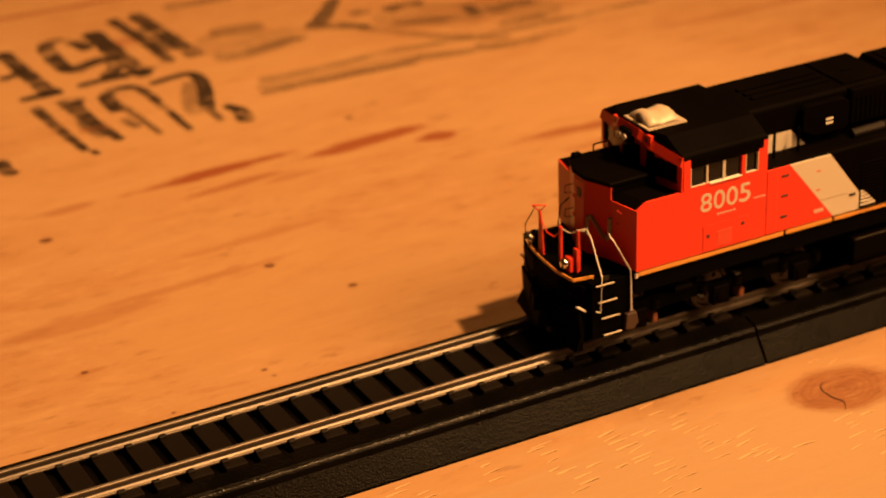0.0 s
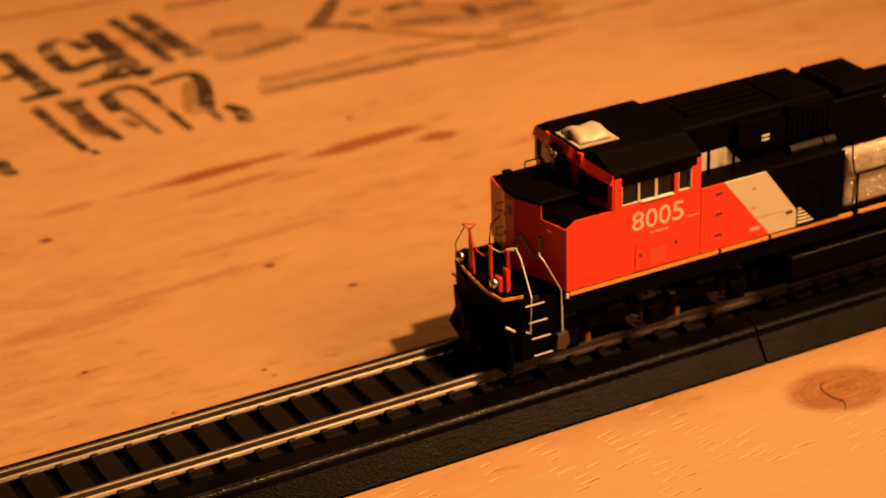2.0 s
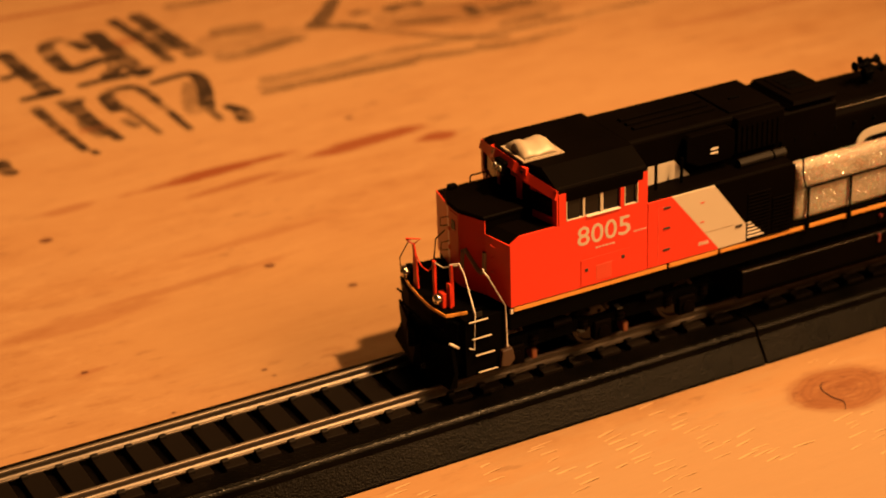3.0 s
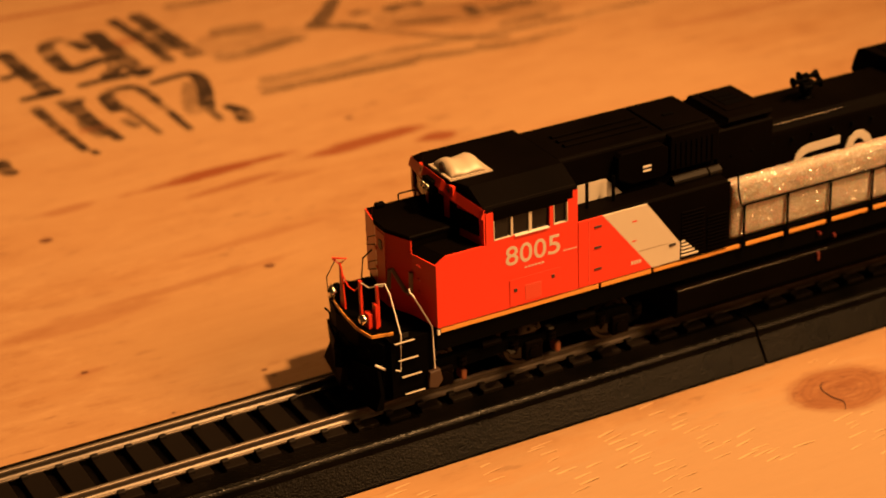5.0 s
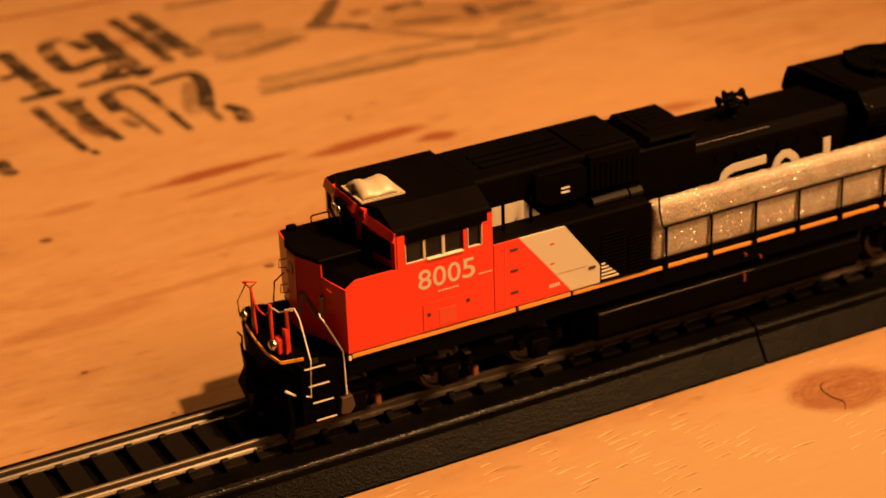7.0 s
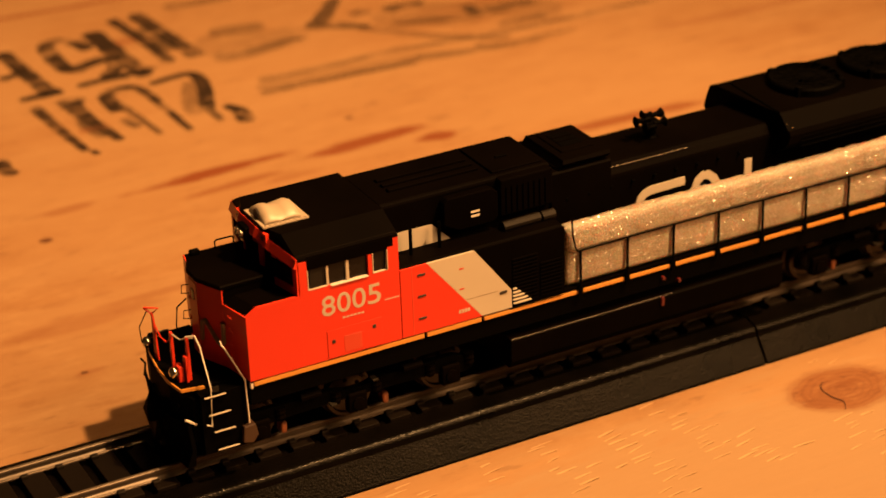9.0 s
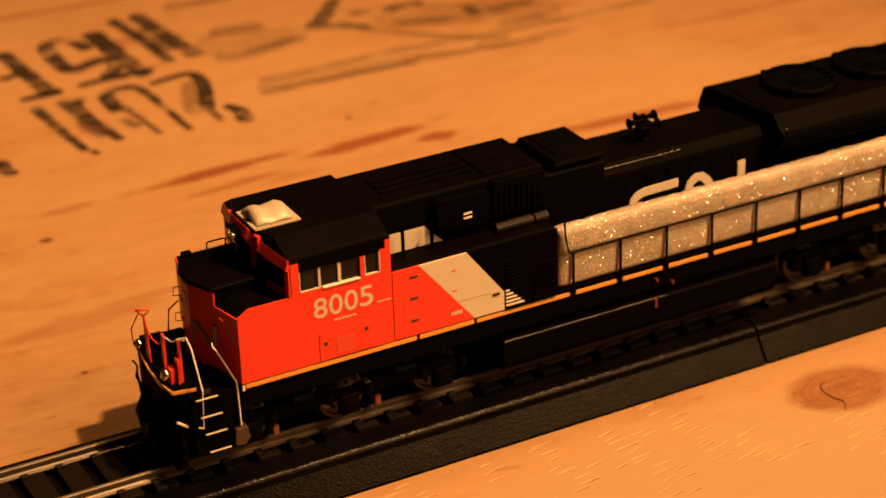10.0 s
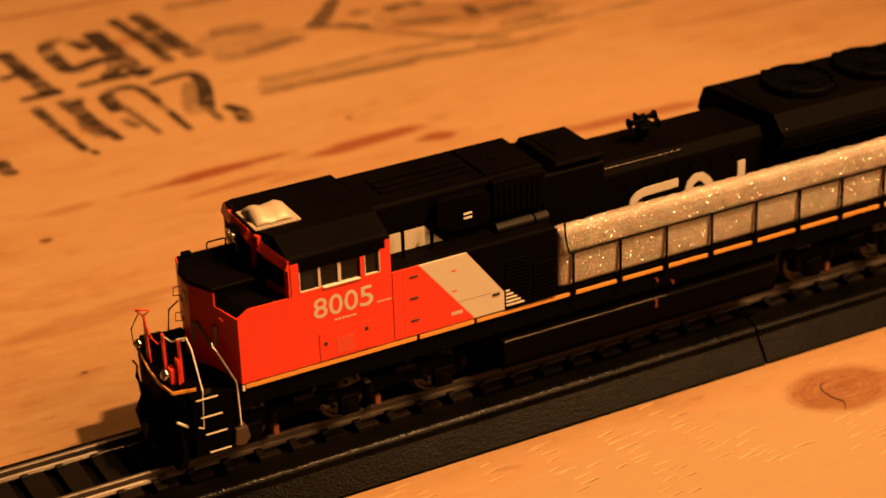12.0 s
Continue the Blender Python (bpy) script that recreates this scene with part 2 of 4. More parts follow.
def box(x0, x1, y0, y1, z0, z1, bev=0.0, bm=None):
    bm = bm or bmesh.new()
    m = Matrix.LocRotScale(((x0 + x1) / 2, (y0 + y1) / 2, (z0 + z1) / 2), None, (x1 - x0, y1 - y0, z1 - z0))
    made = bmesh.ops.create_cube(bm, size=1, matrix=m)["verts"]
    if bev:
        edges = list({e for v in made for e in v.link_edges})
        bmesh.ops.bevel(bm, geom=edges, offset=bev, segments=2, affect="EDGES", profile=0.5)
    return bm


def prism(points, a, b, axis="x", bev=0.0, bm=None):
    """A profile carried from a to b. axis x: points are (y, z); y: (x, z); z: (x, y)."""
    bm = bm or bmesh.new()

    def to(p, d):
        return {"x": (d, p[0], p[1]), "y": (p[0], d, p[1]), "z": (p[0], p[1], d)}[axis]

    v0 = [bm.verts.new(to(p, a)) for p in points]
    v1 = [bm.verts.new(to(p, b)) for p in points]
    n = len(points)
    faces = [bm.faces.new(v0), bm.faces.new(v1[::-1])]
    for i in range(n):
        faces.append(bm.faces.new((v0[i], v1[i], v1[(i + 1) % n], v0[(i + 1) % n])))
    if bev:
        edges = list({e for f in faces for e in f.edges})
        bmesh.ops.bevel(bm, geom=edges, offset=bev, segments=2, affect="EDGES", profile=0.5)
    return bm


def rod(points, r, n=8, bm=None):
    """A round rod along a line of points, with mitred bends."""
    bm = bm or bmesh.new()
    pts = [Vector(p) for p in points]
    rings = []
    for i, p in enumerate(pts):
        d0 = (p - pts[i - 1]).normalized() if i else None
        d1 = (pts[i + 1] - p).normalized() if i + 1 < len(pts) else None
        d = ((d0 or d1) + (d1 or d0)).normalized()
        side = d.cross(Vector((0.13, 0.31, 0.94))).normalized()
        up = d.cross(side)
        rings.append([bm.verts.new(p + r * (math.cos(a) * side + math.sin(a) * up)) for a in [2 * math.pi * j / n for j in range(n)]])
    for a, b in zip(rings, rings[1:]):
        for j in range(n):
            bm.faces.new((a[j], a[(j + 1) % n], b[(j + 1) % n], b[j]))
    bm.faces.new(rings[0])
    bm.faces.new(rings[-1][::-1])
    return bm


def lathe(profile, axis="y", n=24, at=(0, 0, 0), bm=None):
    """Turned shape: profile of (distance along the axis, radius)."""
    bm = bm or bmesh.new()
    rings = []
    for d, r in profile:
        ring = []
        for j in range(n):
            a = 2 * math.pi * j / n
            u, w = r * math.cos(a), r * math.sin(a)
            p = {"y": (u, d, w), "x": (d, u, w), "z": (u, w, d)}[axis]
            ring.append(bm.verts.new(Vector(p) + Vector(at)))
        rings.append(ring)
    for a, b in zip(rings, rings[1:]):
        for j in range(n):
            bm.faces.new((a[j], a[(j + 1) % n], b[(j + 1) % n], b[j]))
    bm.faces.new(rings[0])
    bm.faces.new(rings[-1][::-1])
    return bm


# ---------------------------------------------------------------- the room and the plywood
def room():
    for name, b in (("floor", box(-1800, 1800, -1800, 1800, -120, -18)),):
        tagged(part(name, b, CONCRETE), "plain dark concrete floor under the plywood", "floor", kind="structure")
    for name, d in (("wall_north", (-1800, 1800, 1800, 1900)), ("wall_south", (-1800, 1800, -1900, -1800)),
                    ("wall_west", (-1900, -1800, -1900, 1900)), ("wall_east", (1800, 1900, -1900, 1900))):
        tagged(part(name, box(*d, -120, 2400), WALL), "plain painted wall that closes the dim room", "wall", kind="structure")
    tagged(part("ceiling", box(-1900, 1900, -1900, 1900, 2400, 2500), WALL), "plain painted ceiling of the dim room", "ceiling", kind="structure")


def stroke(points, w0, w1, material, parent, label="", name="stamp_mark", z=0.12):
    """A printed stroke along a smooth line, its width going from w0 to w1, with rounded ends."""
    pts = [Vector((x, y, z)) for x, y in points]
    line = []
    for i in range(len(pts) - 1):
        p0, p1, p2, p3 = pts[max(i - 1, 0)], pts[i], pts[i + 1], pts[min(i + 2, len(pts) - 1)]
        for j in range(8):
            t = j / 8
            line.append(0.5 * (2 * p1 + (p2 - p0) * t + (2 * p0 - 5 * p1 + 4 * p2 - p3) * t * t + (3 * p1 - p0 - 3 * p2 + p3) * t ** 3))
    line.append(pts[-1])
    dirs = [(line[min(i + 1, len(line) - 1)] - line[max(i - 1, 0)]).normalized() for i in range(len(line))]
    left, right = [], []
    for i, (p, d) in enumerate(zip(line, dirs)):
        w = (w0 + (w1 - w0) * i / (len(line) - 1)) / 2
        w *= 1 + 0.16 * noise.noise(p * 0.35)
        side = Vector((-d.y, d.x, 0)) * w
        left.append(p + side)
        right.append(p - side)
    bm = bmesh.new()
    a, b = [bm.verts.new(v) for v in left], [bm.verts.new(v) for v in right]
    for i in range(len(a) - 1):
        bm.faces.new((a[i], a[i + 1], b[i + 1], b[i]))
    for end, p, d, w, ring in ((0, line[0], -dirs[0], w0, (b, a)), (-1, line[-1], dirs[-1], w1, (a, b))):
        cap = [bm.verts.new(p + w / 2 * (math.cos(g) * Vector((-d.y, d.x, 0)) + 0.7 * math.sin(g) * d)) for g in [math.pi * k / 5 for k in range(1, 5)]]
        one, two = (ring[0][end], ring[1][end])
        bm.faces.new([one] + cap + [two])
    return part(name, bm, material, parent, label)


def plywood_sheet():
    sheet = part("plywood_sheet", box(-52, 700, -240, 640, -18, 0, 0.6), PLY)
    tagged(sheet, "bare softwood plywood sheet with stamped black lettering and knots", "plywood sheet")
    # large stencilled characters, two rows; too broken to be read
    for i, (line, w0, w1) in enumerate((
        ([(41.6, 295.0), (42.7, 273.4), (43.9, 250.2)], 6.0, 6.5),
        ([(34.0, 250.1), (46.5, 250.9)], 3.5, 6.0),
        ([(34.2, 272.1), (43.0, 274.4)], 4.0, 4.0),
        ([(56.6, 296.4), (62.0, 296.9), (67.2, 290.8), (68.6, 284.6)], 4.0, 6.0),
        ([(56.7, 293.7), (55.4, 279.0), (56.9, 267.3), (64.9, 269.7), (71.2, 270.0), (71.5, 262.3), (65.6, 254.9)], 6.5, 5.5),
        ([(54.9, 251.5), (62.7, 252.5), (71.3, 252.5)], 3.5, 5.5),
        ([(75.2, 296.4), (75.9, 274.1), (77.1, 249.9)], 8.0, 7.0),
        ([(74.7, 252.7), (81.5, 253.3)], 5.0, 3.5),
        ([(86.2, 305.7), (88.5, 282.3), (89.3, 257.1)], 4.5, 4.5),
        ([(95.5, 306.0), (97.1, 282.1), (99.2, 257.0)], 6.5, 6.5),
        ([(35.3, 240.6), (36.2, 219.4), (37.9, 199.1)], 4.6, 3.0),
        ([(39.3, 197.2), (40.2, 194.6)], 2.0, 2.4),
        ([(46.2, 240.0), (47.2, 220.7), (50.2, 201.3)], 7.5, 3.2),
        ([(43.5, 240.6), (50.4, 239.6)], 4.0, 5.0),
        ([(58.6, 237.9), (57.9, 224.4)], 6.0, 5.0),
        ([(58.9, 238.8), (65.9, 242.0), (71.1, 236.9), (72.0, 218.8), (72.3, 196.4)], 5.0, 2.4),
        ([(76.3, 240.1), (85.2, 241.7), (91.1, 240.9), (90.8, 230.2), (84.0, 210.0)], 3.0, 5.5),
        ([(90.0, 207.9), (92.1, 202.0), (90.9, 194.4)], 3.5, 6.5),
        ([(11.3, 203.7), (11.4, 196.1), (12.6, 193.8)], 6.0, 4.0),
    )):
        stroke(line, w0, w1, INK, sheet, "worn black stencilled stroke", z=0.12 + 0.012 * i)
    for i, (line, w0, w1) in enumerate((
        ([(90.7, 289.0), (92.8, 279.5), (94.6, 267.8)], 7.0, 7.0),
        ([(44.3, 220.8), (46.4, 207.0)], 4.5, 5.0),
        ([(60.4, 227.4), (61.8, 213.0), (63.0, 197.5)], 3.2, 1.8),
        ([(56.9, 214.4), (58.5, 207.4)], 4.0, 3.0),
        ([(84.1, 214.0), (83.9, 198.3)], 4.0, 2.4),
        ([(149.0, 261.9), (157.1, 271.9), (164.5, 281.5)], 7.0, 5.0),
        ([(145.9, 261.1), (152.0, 256.5), (162.0, 249.3)], 8.0, 4.0),
        ([(164.3, 262.3), (168.4, 263.1)], 7.0, 5.0),
        ([(176.8, 260.5), (188.8, 261.2)], 6.0, 6.0),
        ([(201.8, 246.9), (201.4, 238.7)], 5.0, 5.0),
    )):
        stroke(line, w0, w1, INK_MID, sheet, "thinly printed brown-black stroke", z=0.45 + 0.012 * i)
    for i, (line, w0, w1) in enumerate((
        ([(109.2, 222.5), (137.4, 221.5), (159.3, 221.9), (191.3, 218.7), (225.0, 217.0), (263.3, 216.6)], 4.2, 3.0),
        ([(105.3, 211.4), (132.2, 210.8), (159.3, 209.2)], 4.5, 4.5),
        ([(164.0, 211.8), (181.6, 207.4)], 6.0, 5.0),
        ([(185.6, 208.7), (199.6, 205.4), (221.7, 207.6)], 6.0, 4.0),
        ([(109.2, 307.0), (132.3, 305.6)], 6.0, 6.0),
        ([(113.8, 272.5), (128.6, 271.1)], 9.0, 8.0),
        ([(105.9, 248.8), (117.5, 248.4), (135.4, 251.8)], 9.0, 7.0),
        ([(172.1, 246.8), (185.7, 242.0), (201.3, 238.8)], 6.0, 6.0),
        ([(207.3, 239.1), (223.3, 240.0)], 8.0, 7.0),
        ([(203.5, 224.2), (219.7, 223.9)], 4.0, 4.0),
        ([(159.3, 248.3), (179.3, 225.9), (198.8, 211.9)], 4.0, 3.5),
        ([(87.5, 232.3), (80.6, 216.2), (79.7, 208.3)], 6.0, 6.0),
    )):
        stroke(line, w0, w1, INK_FADED, sheet, "faded printed bar of unreadable small lettering", z=0.62 + 0.012 * i)
    for i, (line, w0, w1) in enumerate((
        ([(109.0, 261.0), (136.4, 256.5)], 24.0, 16.0),
        ([(107.6, 216.4), (161.1, 212.5)], 9.0, 9.0),
        ([(175.3, 253.0), (224.2, 231.5)], 26.0, 22.0),
    )):
        stroke(line, w0, w1, INK_SMEAR, sheet, "pale grey smear of ink", z=0.05 + 0.012 * i)
    # crack in the eye of the knot
    stroke([(145.5, -37.7), (143.7, -39.2), (142.9, -41.6), (143.0, -44.6), (143.7, -46.6), (144.3, -47.6)], 0.28, 0.5, CRACK, sheet, "dark curved crack in the knot", "knot_crack")
    stroke([(144.3, -47.4), (143.5, -49.3), (142.0, -51.2)], 0.26, 0.1, CRACK, sheet, "dark curved crack in the knot", "knot_crack", 0.14)
    # lifted fibres torn up along the grain
    rnd = random.Random(5)
    bm = bmesh.new()
    spots = []
    for cx, ya, yb in ((101.5, -25, -58), (85, -31, -62), (67, -27, -50), (138, -54, -72), (32, -26, -40), (112, -48, -62), (54, -28, -36), (150, -28, -33)):
        y = ya
        while y > yb:
            spots.append((cx + rnd.gauss(0, 1.5) + (ya - y) * 0.06, y))
            if rnd.random() < 0.3:
                spots.append((cx + rnd.gauss(5, 3), y - 1))
            y -= rnd.uniform(1.6, 3.8)
    for x, y in spots:
        n, w, rise = rnd.uniform(2.6, 6.4), rnd.uniform(0.13, 0.30), rnd.uniform(0.15, 0.42)
        t = radians(rnd.gauss(2, 4))
        d, s = Vector((math.cos(t), math.sin(t), 0)) * n, Vector((-math.sin(t), math.cos(t), 0)) * w
        p, up = Vector((x, y, 0.02)), Vector((0, 0, rise))
        mid = p + d * 0.5 + up * 0.7
        rings = [[p - s, p + s], [mid - s, mid + s], [p + d + up - s * 0.4, p + d + up + s * 0.4]]
        vs = [[bm.verts.new(q) for q in ring + [ring[1] - Vector((0, 0, 0.09)), ring[0] - Vector((0, 0, 0.09))]] for ring in rings]
        for f, g in zip(vs, vs[1:]):
            for j in range(4):
                bm.faces.new((f[j], f[(j + 1) % 4], g[(j + 1) % 4], g[j]))
        bm.faces.new(vs[-1])
    tagged(part("torn_fibre", bm, FIBRE, sheet, "pale torn wood fibres along the grain"), kind="stuff")
    return sheet


# ---------------------------------------------------------------- track
def rail_profile(y):
    """Rounded head, thin web and a broad sloping foot, foot on z 10.25."""
    z = 10.25
    half = [(1.2, 0.0), (1.2, 0.28), (0.62, 0.55), (0.28, 0.8), (0.28, 1.55), (0.52, 1.75), (0.58, 2.2), (0.52, 2.4), (0.36, 2.52), (0.15, 2.55)]
    right = [(y + a, z + b) for a, b in half]
    return right + [(2 * y - a, b) for a, b in right[::-1]]


def tie_mesh():
    bm = box(-2.75, 2.75, -13.0, 13.0, 8.45, 10.2, 0.2)
    return bm


PITCH = 8.356
SEAM = 139.0
LENGTH = 228.6


def track_section(x0, tie_x):
    """One length of snap track: moulded roadbed, ties, spikes and two rails."""
    base = new("track_section")
    tagged(base, "black plastic roadbed track section with nickel rails on plywood", "model track", group="snap track sections")
    x1 = x0 + LENGTH
    arc = [(-18.9 + 2.9 * (1 - math.cos(g)) * 0.9, 6.25 + 2.45 * math.sin(g)) for g in [radians(90) * i / 9 for i in range(10)]]
    half = [(-23.4, 0.0), (-23.2, 0.5)] + arc + [(-13.1, 9.45), (-13.1, 8.5)]
    bed = half + [(-y, z) for y, z in half[::-1]]
    part("roadbed", prism(bed, x0 + 0.28, x1 - 0.28, "x", 0.14), BED, base, "pebbled black plastic roadbed with sloping shoulders")
    for y in (-8.75, 8.75):
        part("rail", prism(rail_profile(y), x0 + 0.1, x1 - 0.1), STEEL, base, "worn bright nickel rail")
    tie = spike = None
    x = tie_x
    while x + 2.8 < x1:
        if x - 2.8 > x0:
            if tie is None:
                first = part("tie", tie_mesh(), TIE, base)
                first.matrix_basis = at_mm(x, 0, 0)
                tie = first.data
                t = first
            else:
                t = share("tie", tie, base, at_mm(x, 0, 0))
            for y in (-10.4, -7.1, 7.1, 10.4):
                if spike is None:
                    s = part("spike", box(-0.95, 0.95, -0.7, 0.7, 10.0, 11.0, 0.25), SPIKE, t)
                    s.matrix_basis = at_mm(-1.9, y, 0)
                    spike = s.data
                else:
                    share("spike", spike, t, at_mm(-1.9, y, 0))
        x += PITCH
    for y in (-8.75, 8.75):
        part("rail_joiner", box(x0 - 5, x0 + 5, y - 1.5, y + 1.5, 10.21, 10.7, 0.1), STEEL, base, "folded metal rail joiner")
    return base


def track():
    first = -29.0 + 3.0
    track_section(SEAM - LENGTH, first - PITCH * 7)
    track_section(SEAM, first + PITCH * 20)


# ---------------------------------------------------------------- the locomotive (x back from the nose corner, z over the rail)
WHEEL_R = 5.8
WHEELSETS = []
HALF = 18.1


def loft(rings, bm=None):
    """Closed skin through rings of the same count, capped at both ends."""
    bm = bm or bmesh.new()
    vs = [[bm.verts.new(p) for p in ring] for ring in rings]
    n = len(vs[0])
    for a, b in zip(vs, vs[1:]):
        for j in range(n):
            bm.faces.new((a[j], a[(j + 1) % n], b[(j + 1) % n], b[j]))
    bm.faces.new(vs[0])
    bm.faces.new(vs[-1][::-1])
    return bm


def lettering(name, text, x0, x1, z0, z1, y, material, parent, label, depth=0.06):
    """Built-in font, fitted into a box on the side that faces -y."""
    curve = bpy.data.curves.new(name, "FONT")
    curve.body, curve.extrude = text, 0.02
    curve.offset = 0.006
    tmp = new(name, curve)
    bpy.context.view_layer.update()
    mesh = bpy.data.meshes.new_from_object(tmp.evaluated_get(bpy.context.evaluated_depsgraph_get()))
    bpy.data.objects.remove(tmp)
    xs, ys = [v.co.x for v in mesh.vertices], [v.co.y for v in mesh.vertices]
    for v in mesh.vertices:
        u = (v.co.x - min(xs)) / (max(xs) - min(xs))
        w = (v.co.y - min(ys)) / (max(ys) - min(ys))
        v.co = Vector((x0 + u * (x1 - x0), y - depth * (0.5 + v.co.z / 0.04), z0 + w * (z1 - z0))) * MM
    mesh.materials.clear()
    mesh.materials.append(material)
    ob = new(name, mesh)
    ob.parent = parent
    return tagged(ob, label)


def plan_ring(points, z):
    return [(x, y, z) for x, y in points]


def nose(top):
    front = [(0, -HALF), (-1.7, -9.5), (-4.7, -2.6), (-4.7, 2.6), (-1.7, 9.5), (0, HALF)]
    low = front + [(13.19, HALF), (13.19, -HALF)]
    body = part("nose", loft([plan_ring(low, 20.9), plan_ring(low, 36.9)]), RED, top,
                "red-orange wide nose with angled front panels")
    cap = [(-1.75, -9.4), (-4.6, -2.5), (-4.6, 2.5), (-1.75, 9.4), (13, 9.4), (13, -9.4)]
    lip = [(-2.15, -9.7), (-5.2, -2.7), (-5.2, 2.7), (-2.15, 9.7), (13, 9.5), (13, -9.5)]
    part("nose_top", loft([plan_ring(cap, 36.85), plan_ring(cap, 40.45), plan_ring(lip, 40.46), plan_ring(lip, 41.1), plan_ring([(x * 0.98 + 0.1, y * 0.97) for x, y in lip], 41.4)]), BLACK, top, "flat black anti-glare nose top")
    for s in (-1, 1):
        edge = 17.35 if s < 0 else 18.15
        lo = [(0.15, s * edge), (-1.6, s * 9.4), (13.1, s * 9.4), (13.1, s * edge)]
        hi = [(2.9, s * 17.35), (1.2, s * 9.4), (13.1, s * 9.4), (13.1, s * 17.35)]
        part("nose_shoulder", loft([plan_ring(lo, 36.88), plan_ring(hi, 38.4 if s < 0 else 37.2)]), BLACK, top, "black sloping nose shoulder")
        if s < 0:
            part("nose_rim", prism([(0.0, 36.88), (2.8, 38.6), (13.19, 38.6), (13.19, 36.88)], *sorted((s * 17.35, s * HALF)), "y"), RED, top)
    rim = [Vector(p) for p in ((-1.85, -9.45, 0), (-4.85, -2.6, 0), (-4.85, 2.6, 0), (-1.85, 9.45, 0))]
    for p, q in zip(rim, rim[1:]):
        o = Vector((0.3, 0, 0))
        part("nose_riser", loft([[v + Vector((0, 0, z)) for v in (p, q, q + o, p + o)] for z in (36.85, 40.45)]), RED, top)
    door = box(-5.0, -4.6, -2.3, 2.3, 21.5, 39.6, 0.12)
    d = part("nose_door", door, RED, body, "red nose door with rounded corners")
    part("door_window", box(-5.15, -4.95, -0.9, 0.9, 35, 37.5, 0.1), GLASS, d)
    for z in (24, 29, 34):
        part("hinge", box(-5.2, -4.9, 1.9, 2.8, z, z + 0.9, 0.08), RED, body)
    # zigzag road emblem drawn on the angled panel
    def on(y, z):
        return Vector((-4.7 + 3.0 * (-2.6 - y) / 6.9 - 0.12, y, z))
    part("emblem", rod([on(-2.9, 26.0), on(-3.3, 30.6), on(-4.2, 31.2), on(-7.4, 27.0), on(-8.4, 26.4), on(-9.1, 27.2), on(-9.3, 32.2)], 0.62, 6), LOGO, body, "dull grey zigzag emblem on the nose")
    for k in range(4):
        for y in (-12.0, -5.5):
            part("grab_iron", rod([(-1.6 - (0.9 if y > -9 else -0.3), y, 25 + 3.4 * k), (-2.2 - (0.9 if y > -9 else -0.3), y - 0.2, 25 + 3.4 * k), (-2.0 - (0.5 if y > -9 else -0.3), y - 1.9, 25 + 3.4 * k)], 0.14, 5), RED, body)
    part("top_grab", rod([(4.6, 8.9, 41.3), (4.6, 8.9, 43.0), (5.0, 8.9, 43.3), (8.8, 8.9, 43.3), (9.2, 8.9, 43.0), (9.2, 8.9, 41.3)], 0.22, 6), SOOT, body, "thin black handhold")
    for z in (29.5, 36.0):
        part("side_grab", rod([(-3.6, 5.2, z), (-5.5, 5.6, z), (-5.7, 5.6, z - 2.0), (-3.9, 5.2, z - 2.2)], 0.14, 5), SOOT, body)
    part("marker_light", box(-1.9, 0.5, 7.6, 9.2, 41.2, 42.6, 0.4), SOOT, body, "small black marker light")
    part("lens", lathe([(-1.8, 0.55), (-2.2, 0.5), (-2.3, 0.2)], "x", 10, (0, 9.0, 40.6)), CHROME, body, "tiny bright lens")
    part("hose", rod([(-5, 4.6, 33), (-7.2, 5.2, 31), (-7.6, 5.6, 26), (-6.4, 5.2, 22)], 0.2, 6), SOOT, body, "black air hose")


